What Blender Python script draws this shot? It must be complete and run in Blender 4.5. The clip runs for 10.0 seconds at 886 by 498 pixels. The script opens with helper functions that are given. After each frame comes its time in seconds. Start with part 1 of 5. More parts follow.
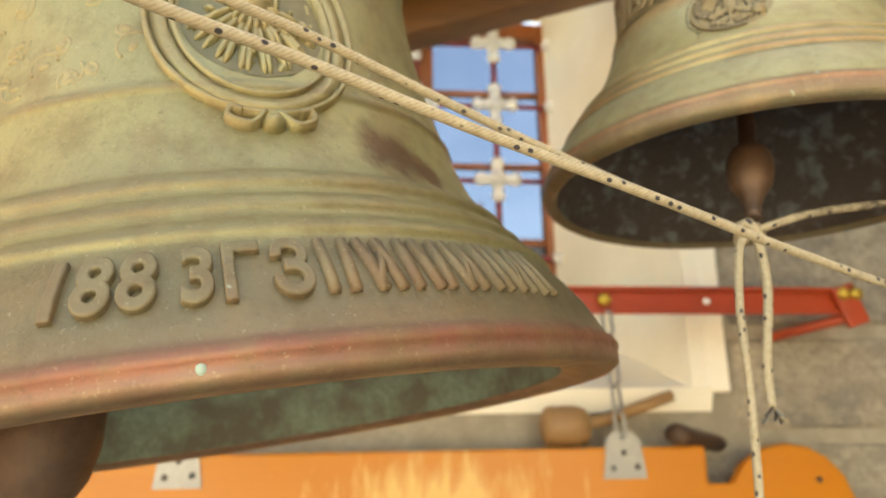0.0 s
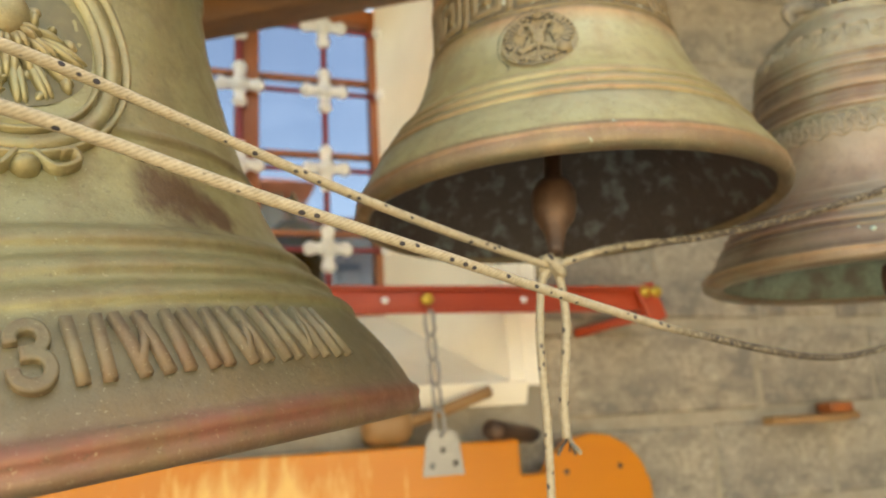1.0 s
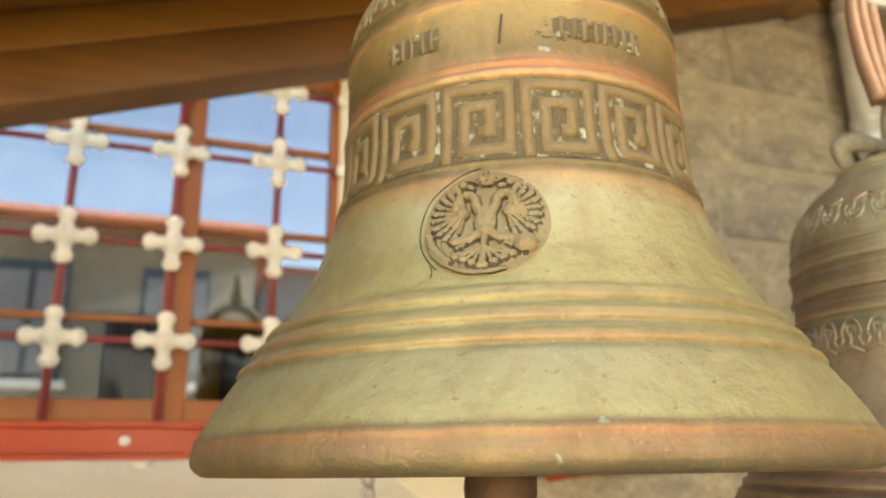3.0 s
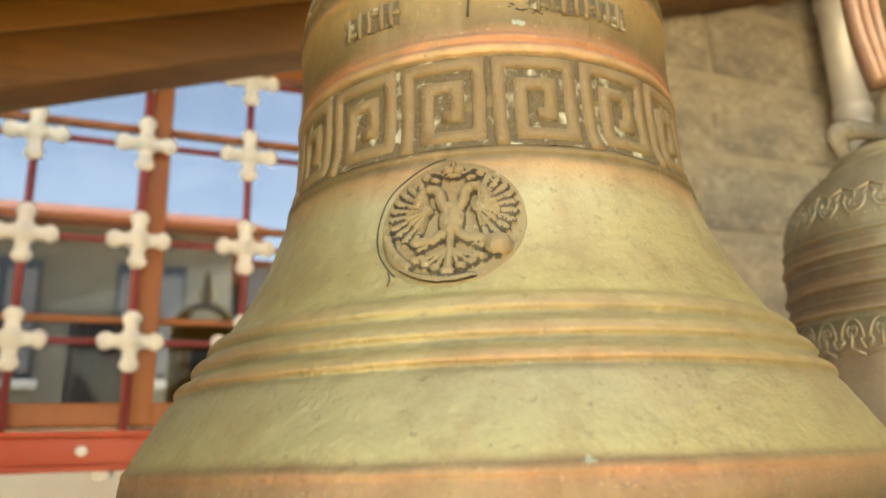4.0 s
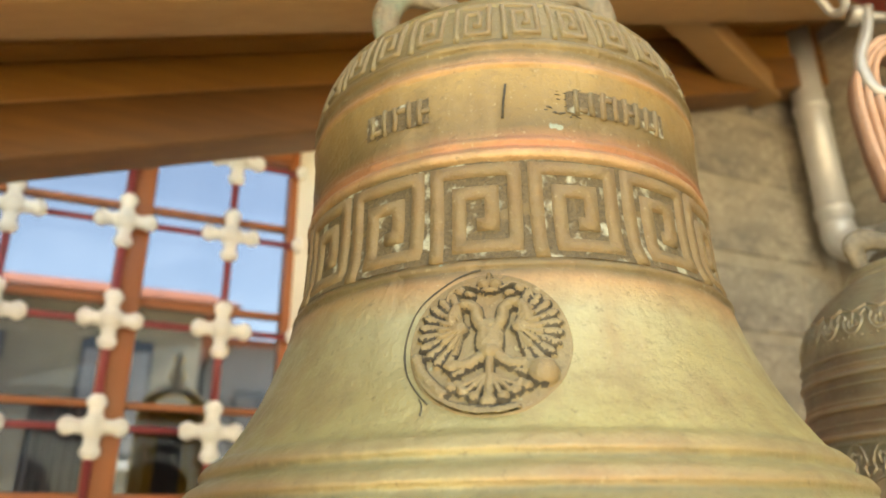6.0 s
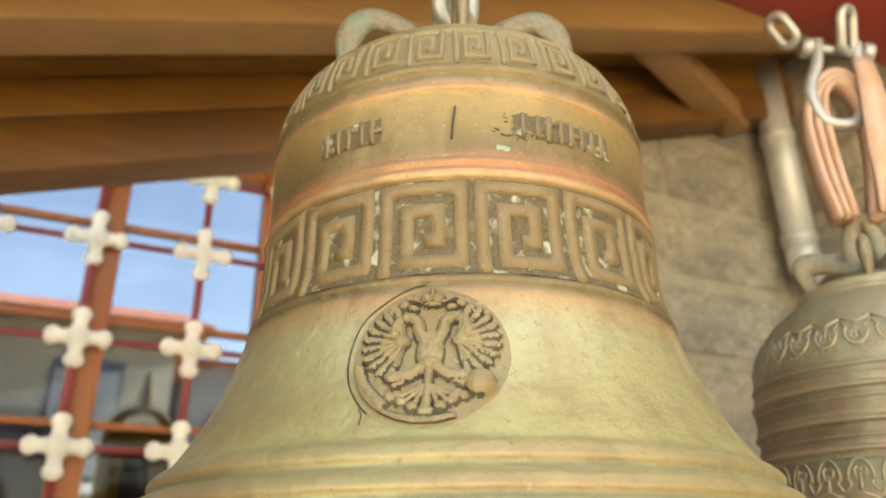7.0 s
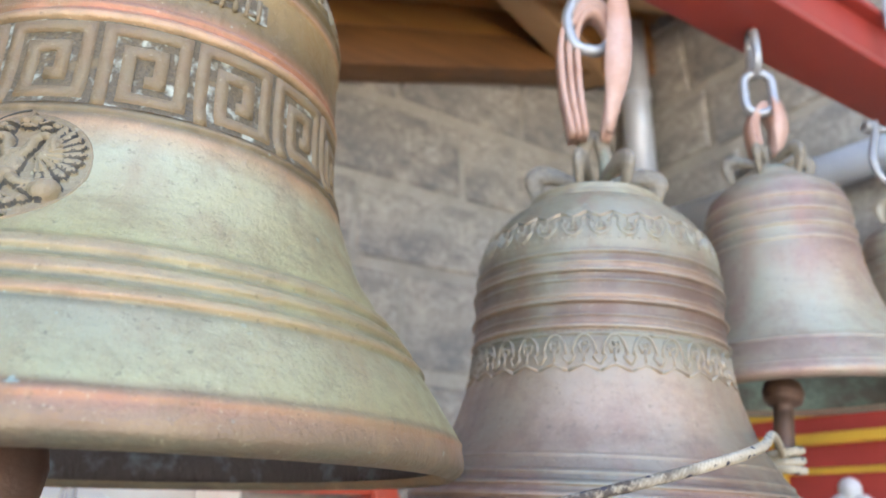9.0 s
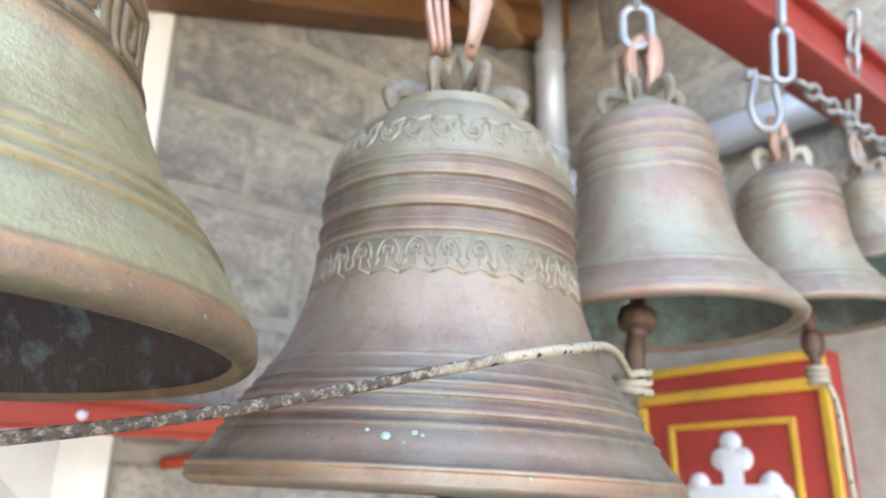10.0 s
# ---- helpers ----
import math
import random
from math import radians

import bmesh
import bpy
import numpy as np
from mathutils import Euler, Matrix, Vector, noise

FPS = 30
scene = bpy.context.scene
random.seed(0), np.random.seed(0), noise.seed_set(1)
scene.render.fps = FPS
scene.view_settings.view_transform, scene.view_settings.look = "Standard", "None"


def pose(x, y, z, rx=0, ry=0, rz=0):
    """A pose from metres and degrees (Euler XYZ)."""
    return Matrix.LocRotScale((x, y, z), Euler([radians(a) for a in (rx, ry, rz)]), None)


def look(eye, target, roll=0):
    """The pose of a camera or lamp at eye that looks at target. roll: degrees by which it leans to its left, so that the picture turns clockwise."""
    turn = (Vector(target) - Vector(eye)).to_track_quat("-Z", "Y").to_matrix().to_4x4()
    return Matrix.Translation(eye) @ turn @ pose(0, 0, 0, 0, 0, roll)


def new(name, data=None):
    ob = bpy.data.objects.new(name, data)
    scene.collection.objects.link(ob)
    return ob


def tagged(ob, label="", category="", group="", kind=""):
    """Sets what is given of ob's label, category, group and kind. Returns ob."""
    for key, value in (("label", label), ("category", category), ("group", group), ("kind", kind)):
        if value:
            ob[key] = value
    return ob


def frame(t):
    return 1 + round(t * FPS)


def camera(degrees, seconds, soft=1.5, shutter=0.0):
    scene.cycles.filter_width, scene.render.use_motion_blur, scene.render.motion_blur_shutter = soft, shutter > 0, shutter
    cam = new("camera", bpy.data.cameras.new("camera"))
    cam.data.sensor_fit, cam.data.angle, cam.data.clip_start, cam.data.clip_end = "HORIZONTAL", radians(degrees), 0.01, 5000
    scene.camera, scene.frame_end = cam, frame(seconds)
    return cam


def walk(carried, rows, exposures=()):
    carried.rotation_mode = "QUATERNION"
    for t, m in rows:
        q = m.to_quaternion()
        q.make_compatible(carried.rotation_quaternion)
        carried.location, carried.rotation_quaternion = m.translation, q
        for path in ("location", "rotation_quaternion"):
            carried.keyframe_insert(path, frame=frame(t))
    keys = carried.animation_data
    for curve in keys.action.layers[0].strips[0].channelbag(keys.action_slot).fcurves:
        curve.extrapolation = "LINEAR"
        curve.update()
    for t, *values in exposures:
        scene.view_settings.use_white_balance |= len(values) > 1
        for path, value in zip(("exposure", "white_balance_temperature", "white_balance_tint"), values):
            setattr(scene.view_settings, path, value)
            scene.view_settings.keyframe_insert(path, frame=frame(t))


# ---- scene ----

# camera and walk
cam = camera(61.23, 10.0, soft=1.6)
cam.data.dof.use_dof = True
cam.data.dof.focus_distance = 0.42
cam.data.dof.aperture_fstop = 7.2
PATH = [
    (0.0, pose(-0.0683, 0.1680, 1.4709, 105.19, 0.99, -6.08)),
    (0.5, pose(-0.0435, 0.1548, 1.4594, 101.72, 3.16, -13.23)),
    (1.0, pose(-0.0350, 0.1733, 1.5305, 102.81, 3.27, -18.36)),
    (1.5, pose(0.0358, 0.2784, 1.6105, 105.44, 1.82, -20.42)),
    (2.0, pose(0.0750, 0.3395, 1.6976, 106.54, 0.53, -20.32)),
    (2.5, pose(0.0944, 0.3619, 1.7402, 106.47, 0.55, -19.86)),
    (4.0, pose(0.1474, 0.4397, 1.7785, 105.56, 1.72, -21.46)),
    (4.5, pose(0.1481, 0.4467, 1.8010, 106.27, 1.63, -21.91)),
    (5.0, pose(0.1331, 0.4680, 1.8086, 107.78, 1.20, -23.02)),
    (5.5, pose(0.1295, 0.4828, 1.8117, 109.89, 0.63, -23.37)),
    (7.0, pose(0.1424, 0.4644, 1.8000, 113.46, 0.58, -25.76)),
    (7.5, pose(0.1769, 0.4484, 1.8004, 113.21, 0.38, -27.02)),
    (8.0, pose(0.2043, 0.4223, 1.7821, 112.38, 0.11, -28.64)),
    (8.5, pose(0.2485, 0.3956, 1.7617, 111.22, -0.25, -30.84)),
    (9.0, pose(0.2942, 0.3669, 1.7266, 109.89, -0.68, -33.25)),
    (9.5, pose(0.3487, 0.3501, 1.6982, 108.91, -0.86, -36.00)),
    (10.0, pose(0.3970, 0.3585, 1.6729, 108.36, -0.64, -38.55)),
]
EXPO = [(0.0, 3.12, 10600, 9), (1.0, 3.06, 10500, 9), (2.0, 3.27, 10900, 9), (4.5, 3.28, 13300, 10), (5.6, 3.33, 12200, 9), (7.4, 3.38, 10200, 8), (8.0, 3.4, 8600, 10), (8.6, 3.38, 6600, 13), (9.2, 3.44, 6050, 16), (10.0, 3.62, 6150, 14)]
walk(cam, PATH, EXPO)

# daylight
SUN_ELEV, SUN_AZ = 42.0, 100.0
world = bpy.data.worlds.new("world")
scene.world = world
world.use_nodes = True
wn = world.node_tree
sky = wn.nodes.new("ShaderNodeTexSky")
sky.sky_type = "NISHITA"
sky.sun_disc = False
sky.sun_elevation = radians(SUN_ELEV)
sky.sun_rotation = radians(SUN_AZ)
wn.links.new(sky.outputs[0], wn.nodes["Background"].inputs[0])
wn.nodes["Background"].inputs[1].default_value = 0.13
sun_data = bpy.data.lights.new("sun", "SUN")
sun_data.energy = 4.0
sun_data.angle = radians(0.5)
sun_data.color = (1.0, 0.94, 0.84)
sun = new("sun", sun_data)
to_sun = Vector((math.sin(radians(SUN_AZ)) * math.cos(radians(SUN_ELEV)), math.cos(radians(SUN_AZ)) * math.cos(radians(SUN_ELEV)), math.sin(radians(SUN_ELEV))))
sun.matrix_basis = look(to_sun * 30, (0, 0, 0))


# ---------- materials ----------
def mat(name):
    m = bpy.data.materials.new(name)
    m.use_nodes = True
    n = m.node_tree
    b = n.nodes["Principled BSDF"]
    return m, n, b


def node(n, kind, **inputs):
    k = n.nodes.new(kind)
    for key, v in inputs.items():
        k.inputs[key.replace("_", " ")].default_value = v
    return k


def noise_tex(n, coord, scale, detail=6.0, rough=0.55, stretch=None):
    t = node(n, "ShaderNodeTexNoise", Scale=scale, Detail=detail, Roughness=rough)
    if stretch:
        mp = node(n, "ShaderNodeMapping")
        mp.inputs["Scale"].default_value = stretch
        n.links.new(coord, mp.inputs["Vector"])
        n.links.new(mp.outputs[0], t.inputs["Vector"])
    else:
        n.links.new(coord, t.inputs["Vector"])
    return t.outputs["Fac"]


def ramp(n, fac, stops, interp="LINEAR"):
    r = n.nodes.new("ShaderNodeValToRGB")
    r.color_ramp.interpolation = interp
    e = r.color_ramp.elements
    while len(e) < len(stops):
        e.new(0.5)
    for k, (p, c) in zip(e, stops):
        k.position = p
        k.color = (*c, 1) if len(c) == 3 else c
    n.links.new(fac, r.inputs[0])
    return r.outputs[0]


def mix(n, fac, a, b, mode="MIX"):
    m = n.nodes.new("ShaderNodeMix")
    m.data_type = "RGBA"
    m.blend_type = mode
    for sock, v in ((m.inputs["Factor"], fac), (m.inputs["A"], a), (m.inputs["B"], b)):
        if isinstance(v, (int, float)):
            sock.default_value = v
        elif isinstance(v, tuple):
            sock.default_value = (*v, 1) if len(v) == 3 else v
        else:
            n.links.new(v, sock)
    return m.outputs["Result"]


def math_node(n, op, a, b=0.0):
    m = n.nodes.new("ShaderNodeMath")
    m.operation = op
    for sock, v in zip(m.inputs, (a, b)):
        if isinstance(v, (int, float)):
            sock.default_value = v
        else:
            n.links.new(v, sock)
    return m.outputs[0]


def bump(n, b, height, strength=0.3, dist=0.001):
    k = node(n, "ShaderNodeBump", Strength=strength, Distance=dist)
    n.links.new(height, k.inputs["Height"])
    n.links.new(k.outputs[0], b.inputs["Normal"])


def obj_coord(n):
    return n.nodes.new("ShaderNodeTexCoord").outputs["Object"]


def simple(name, colour, rough=0.6, metal=0.0, var=0.18, scale=30.0, bump_s=0.15, bump_d=0.001, stretch=None, second=None, coat=0.0, thr=(0.42, 0.68)):
    """A surface of one colour with grain and stains at two scales."""
    m, n, b = mat(name)
    c = obj_coord(n)
    fine = noise_tex(n, c, scale, stretch=stretch)
    big = noise_tex(n, c, scale / 7, 3.0)
    dark = tuple(v * (1 - var) for v in colour)
    lite = tuple(min(1, v * (1 + var)) for v in colour)
    col = mix(n, fine, dark, lite)
    col = mix(n, ramp(n, big, [(thr[0], (0, 0, 0)), (thr[1], (1, 1, 1))]), col, second or tuple(v * 0.8 for v in colour))
    n.links.new(col, b.inputs["Base Color"])
    b.inputs["Roughness"].default_value = rough
    b.inputs["Metallic"].default_value = metal
    b.inputs["Coat Weight"].default_value = coat
    bump(n, b, fine, bump_s, bump_d)
    return m


def bronze(name, bands, patina=(0.352, 0.306, 0.162), brown=(0.22, 0.11, 0.055), wear=0.3, rough=0.44, grit=0.5, patina_amount=0.5, edge_tones=((0.33, 0.17, 0.085), (0.34, 0.25, 0.125)), zone=(0.0, 9.0), metal=0.5, stains=()):
    """Weathered cast bronze. bands: (height in metres, colour) up the bell, with dark crease lines painted in where
    given.
    """
    m, n, b = mat(name)
    c = obj_coord(n)
    sep = n.nodes.new("ShaderNodeSeparateXYZ")
    n.links.new(c, sep.inputs[0])
    warp = noise_tex(n, c, 18.0, 5.0)
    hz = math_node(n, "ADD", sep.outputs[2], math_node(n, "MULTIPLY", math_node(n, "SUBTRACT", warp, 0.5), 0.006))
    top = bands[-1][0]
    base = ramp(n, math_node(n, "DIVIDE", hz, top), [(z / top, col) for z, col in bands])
    blotch = noise_tex(n, c, 10.0, 9.0, 0.66)
    low = node(n, "ShaderNodeMapRange", From_Min=zone[0] - 0.012, From_Max=zone[0] + 0.004, To_Min=0.15, To_Max=1.0)
    high = node(n, "ShaderNodeMapRange", From_Min=zone[1] - 0.004, From_Max=zone[1] + 0.012, To_Min=1.0, To_Max=0.15)
    n.links.new(hz, low.inputs["Value"])
    n.links.new(hz, high.inputs["Value"])
    within = math_node(n, "MULTIPLY", low.outputs[0], high.outputs[0])
    col = mix(n, math_node(n, "MULTIPLY", ramp(n, blotch, [(0.5 - 0.2 * patina_amount, (0, 0, 0)), (0.72, (0.5, 0.5, 0.5))]), within), base, patina)
    broad = noise_tex(n, c, 5.5, 3.0, 0.5)
    col = mix(n, math_node(n, "MULTIPLY", ramp(n, broad, [(0.40, (0, 0, 0)), (0.62, (0.5, 0.5, 0.5))]), within), col, tuple(p * q for p, q in zip(patina, (0.88, 0.91, 0.84))))
    cloud = noise_tex(n, c, 22.0, 7.0, 0.7)
    col = mix(n, ramp(n, cloud, [(0.36, (0.42, 0.42, 0.42)), (0.52, (0, 0, 0))]), col, tuple(v * 0.6 for v in brown))
    streak = noise_tex(n, c, 26.0, 7.0, 0.65, stretch=(1.0, 1.0, 0.2))
    col = mix(n, ramp(n, streak, [(0.5, (0, 0, 0)), (0.7, (0.6, 0.6, 0.6))]), col, brown)
    speck = noise_tex(n, c, 190.0, 4.0, 0.65)
    col = mix(n, ramp(n, speck, [(0.60, (0, 0, 0)), (0.72, (0.5, 0.5, 0.5))]), col, (0.09, 0.07, 0.04))
    pale = noise_tex(n, c, 330.0, 3.0, 0.6)
    col = mix(n, ramp(n, pale, [(0.62, (0, 0, 0)), (0.74, (0.30, 0.30, 0.30))]), col, (0.46, 0.40, 0.25))
    spot = noise_tex(n, c, 75.0, 2.0)
    col = mix(n, ramp(n, spot, [(0.735, (0, 0, 0)), (0.78, (0.5, 0.5, 0.5))]), col, (0.30, 0.42, 0.34))
    for (sx, sy, sz), wide, shade in stains:
        off = n.nodes.new("ShaderNodeVectorMath")
        off.operation = "DISTANCE"
        off.inputs[1].default_value = (sx, sy, sz)
        n.links.new(c, off.inputs[0])
        away = math_node(n, "ADD", math_node(n, "DIVIDE", off.outputs["Value"], wide), math_node(n, "MULTIPLY", math_node(n, "SUBTRACT", streak, 0.5), 2.2))
        col = mix(n, ramp(n, away, [(0.55, (0.9, 0.9, 0.9)), (1.0, (0, 0, 0))]), col, shade)
    geo = n.nodes.new("ShaderNodeNewGeometry")
    edge = ramp(n, geo.outputs["Pointiness"], [(0.505, (0, 0, 0)), (0.55, (wear, wear, wear))])
    tone = mix(n, ramp(n, noise_tex(n, c, 34.0, 5.0), [(0.42, (0, 0, 0)), (0.58, (1, 1, 1))]), edge_tones[0], edge_tones[1])
    col = mix(n, edge, col, tone)
    n.links.new(col, b.inputs["Base Color"])
    n.links.new(ramp(n, cloud, [(0.3, (rough + 0.16,) * 3), (0.7, (rough - 0.08,) * 3)]), b.inputs["Roughness"])
    b.inputs["Metallic"].default_value = metal
    h = math_node(n, "ADD", noise_tex(n, c, 300.0, 5.0, 0.65), math_node(n, "MULTIPLY", noise_tex(n, c, 55.0, 6.0, 0.6), 1.8))
    bump(n, b, h, grit, 0.0011)
    return m


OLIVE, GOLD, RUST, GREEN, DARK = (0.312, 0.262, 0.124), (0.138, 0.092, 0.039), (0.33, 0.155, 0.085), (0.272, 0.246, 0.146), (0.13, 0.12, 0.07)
# DARK stops paint crease shade just below each ridge
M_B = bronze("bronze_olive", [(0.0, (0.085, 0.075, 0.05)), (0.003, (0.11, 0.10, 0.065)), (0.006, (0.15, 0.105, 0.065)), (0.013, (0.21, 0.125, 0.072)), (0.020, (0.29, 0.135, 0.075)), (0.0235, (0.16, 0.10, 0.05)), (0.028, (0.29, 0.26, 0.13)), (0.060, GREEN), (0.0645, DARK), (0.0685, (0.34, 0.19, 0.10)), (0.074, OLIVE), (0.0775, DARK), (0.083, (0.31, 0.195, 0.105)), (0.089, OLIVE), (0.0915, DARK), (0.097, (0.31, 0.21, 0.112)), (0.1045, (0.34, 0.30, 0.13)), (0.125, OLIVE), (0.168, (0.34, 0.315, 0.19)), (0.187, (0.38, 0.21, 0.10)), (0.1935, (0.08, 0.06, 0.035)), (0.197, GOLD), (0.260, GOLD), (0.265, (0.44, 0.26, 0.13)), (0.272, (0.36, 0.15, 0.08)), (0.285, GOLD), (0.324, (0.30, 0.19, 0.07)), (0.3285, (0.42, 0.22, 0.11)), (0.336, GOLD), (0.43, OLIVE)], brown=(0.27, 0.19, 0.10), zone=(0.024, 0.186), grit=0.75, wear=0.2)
M_B_RELIEF = bronze("bronze_relief", [(0.0, (0.210, 0.160, 0.084)), (0.17, (0.218, 0.168, 0.088)), (0.19, (0.151, 0.101, 0.044)), (0.27, (0.139, 0.094, 0.042)), (0.34, (0.151, 0.118, 0.060)), (0.45, (0.210, 0.176, 0.101))], patina=(0.210, 0.168, 0.092), brown=(0.20, 0.12, 0.055), wear=0.12, rough=0.58, grit=0.9, metal=0.2)
# shade in the colours: palette lowered, creases below ridges dark, upper part paler
M_A = bronze("bronze_dull_olive", [(0.0, (0.091, 0.057, 0.042)), (0.0063, (0.210, 0.105, 0.075)), (0.0142, (0.215, 0.066, 0.045)), (0.0197, (0.185, 0.060, 0.040)), (0.026, (0.167, 0.114, 0.065)), (0.04, (0.127, 0.098, 0.056)), (0.085, (0.150, 0.121, 0.060)), (0.0922, (0.247, 0.204, 0.094)), (0.0948, (0.137, 0.102, 0.052)), (0.1076, (0.257, 0.214, 0.094)), (0.1135, (0.137, 0.102, 0.052)), (0.1291, (0.257, 0.214, 0.094)), (0.135, (0.145, 0.102, 0.052)), (0.1539, (0.257, 0.223, 0.112)), (0.2226, (0.266, 0.223, 0.094)), (0.2269, (0.128, 0.094, 0.052)), (0.2326, (0.257, 0.223, 0.112)), (0.7, (0.239, 0.204, 0.102))], patina=(0.224, 0.204, 0.104), brown=(0.19, 0.125, 0.06), wear=0.2, zone=(0.09, 9.0), stains=[((0.172, -0.190, 0.182), 0.036, (0.075, 0.034, 0.014)), ((0.190, -0.172, 0.165), 0.024, (0.085, 0.04, 0.018))])
# darker copy of the bronze that paints shade inside the wreath
M_A_HOLLOW = simple("wreath_hollow", (0.12, 0.10, 0.05), 0.6, 0.2, 0.4, 120.0, 0.5, 0.001, second=(0.08, 0.085, 0.05))
M_A_LETTER = bronze("bronze_letter_rust", [(0.0, (0.118, 0.059, 0.033)), (0.06, (0.122, 0.070, 0.038)), (0.085, (0.133, 0.100, 0.052)), (0.7, (0.163, 0.126, 0.067))], patina=(0.17, 0.15, 0.085), brown=(0.12, 0.06, 0.034), wear=0.1, rough=0.6, metal=0.25)
# this and the next: grooves darker, ridge tops paler, by height
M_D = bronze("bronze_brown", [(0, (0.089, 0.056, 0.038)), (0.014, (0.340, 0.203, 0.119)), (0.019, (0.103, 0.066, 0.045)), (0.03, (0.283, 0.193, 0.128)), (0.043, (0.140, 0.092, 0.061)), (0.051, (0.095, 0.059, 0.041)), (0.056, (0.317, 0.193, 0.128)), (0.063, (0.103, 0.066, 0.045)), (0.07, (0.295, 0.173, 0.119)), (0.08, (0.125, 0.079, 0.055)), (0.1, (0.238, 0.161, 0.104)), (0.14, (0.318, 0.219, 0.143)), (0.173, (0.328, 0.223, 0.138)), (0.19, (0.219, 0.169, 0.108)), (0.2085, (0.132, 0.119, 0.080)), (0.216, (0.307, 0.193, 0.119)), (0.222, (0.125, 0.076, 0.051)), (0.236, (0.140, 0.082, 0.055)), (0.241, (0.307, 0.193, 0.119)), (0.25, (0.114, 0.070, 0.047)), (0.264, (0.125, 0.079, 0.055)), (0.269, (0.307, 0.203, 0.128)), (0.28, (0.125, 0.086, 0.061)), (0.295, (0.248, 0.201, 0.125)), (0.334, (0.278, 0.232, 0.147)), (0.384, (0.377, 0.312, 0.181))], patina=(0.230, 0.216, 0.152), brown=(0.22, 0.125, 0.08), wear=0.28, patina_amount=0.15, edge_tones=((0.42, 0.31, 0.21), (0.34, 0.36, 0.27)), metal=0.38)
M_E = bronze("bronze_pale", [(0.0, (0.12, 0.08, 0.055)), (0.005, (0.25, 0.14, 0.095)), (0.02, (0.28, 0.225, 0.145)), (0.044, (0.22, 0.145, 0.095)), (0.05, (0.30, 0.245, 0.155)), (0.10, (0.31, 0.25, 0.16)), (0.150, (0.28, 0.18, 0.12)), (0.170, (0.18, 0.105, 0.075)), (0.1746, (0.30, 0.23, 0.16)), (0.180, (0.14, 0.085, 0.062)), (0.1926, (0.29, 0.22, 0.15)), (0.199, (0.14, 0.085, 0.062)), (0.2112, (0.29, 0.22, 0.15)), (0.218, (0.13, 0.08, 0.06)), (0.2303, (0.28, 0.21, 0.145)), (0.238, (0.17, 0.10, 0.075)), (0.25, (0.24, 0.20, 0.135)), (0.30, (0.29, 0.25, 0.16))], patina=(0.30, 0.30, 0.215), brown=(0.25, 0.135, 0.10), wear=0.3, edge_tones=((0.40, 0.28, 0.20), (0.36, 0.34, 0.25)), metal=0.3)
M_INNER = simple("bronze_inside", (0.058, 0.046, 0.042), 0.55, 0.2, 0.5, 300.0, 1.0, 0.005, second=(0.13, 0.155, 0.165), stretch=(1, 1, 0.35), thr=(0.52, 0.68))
M_CROWN = simple("verdigris_bronze", (0.19, 0.155, 0.105), 0.6, 0.25, 0.6, 160.0, 0.9, 0.003, second=(0.16, 0.185, 0.13), thr=(0.52, 0.64))
M_INNER_GREEN = simple("verdigris_inside", (0.14, 0.19, 0.15), 0.7, 0.0, 0.6, 150.0, 0.9, 0.004, second=(0.09, 0.085, 0.065), thr=(0.40, 0.62))
# near-black for cracks and scratches, and for shade painted into the emblem
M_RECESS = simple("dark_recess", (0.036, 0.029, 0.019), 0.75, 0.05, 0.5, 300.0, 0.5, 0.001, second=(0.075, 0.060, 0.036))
M_GROOVE = simple("groove_deposit", (0.095, 0.068, 0.032), 0.6, 0.1, 0.8, 520.0, 0.9, 0.002, second=(0.36, 0.36, 0.27), thr=(0.56, 0.68))
M_SPOT = simple("tan_spot", (0.235, 0.165, 0.11), 0.5, 0.3, 0.2, 120.0, 0.2, 0.0006, second=(0.26, 0.19, 0.13))
M_LUMP = simple("verdigris_crust", (0.30, 0.38, 0.31), 0.8, 0.0, 0.2, 200.0, 0.5, 0.001)
M_CLAPPER = simple("rusty_iron", (0.12, 0.065, 0.04), 0.55, 0.4, 0.5, 90.0, 0.6, 0.002, second=(0.07, 0.045, 0.035))
M_STEEL = simple("galvanised_steel", (0.34, 0.33, 0.31), 0.45, 0.5, 0.25, 120.0, 0.3, 0.0006, second=(0.30, 0.29, 0.28))
M_STEEL_RUST = simple("rusted_steel", (0.36, 0.24, 0.17), 0.6, 0.4, 0.4, 140.0, 0.4, 0.0008, second=(0.30, 0.29, 0.28))
M_LEATHER = simple("leather_strap", (0.40, 0.25, 0.185), 0.6, 0.0, 0.25, 160.0, 0.4, 0.0006, second=(0.36, 0.19, 0.12))
M_RED = simple("red_painted_steel", (0.27, 0.030, 0.018), 0.42, 0.0, 0.18, 22.0, 0.12, 0.0008, second=(0.21, 0.024, 0.016))
M_ORANGE_RED = simple("orange_red_paint", (0.46, 0.060, 0.022), 0.4, 0.0, 0.15, 22.0, 0.1, 0.0006, second=(0.38, 0.045, 0.02))
M_BRASS = simple("brass", (0.62, 0.42, 0.08), 0.35, 0.7, 0.25, 200.0, 0.2, 0.0004)
M_WHITE = simple("white_painted_iron", (0.80, 0.79, 0.76), 0.5, 0.0, 0.06, 60.0, 0.1, 0.0005)
M_MAROON = simple("maroon_painted_bar", (0.26, 0.035, 0.045), 0.45, 0.0, 0.2, 40.0, 0.1, 0.0005)
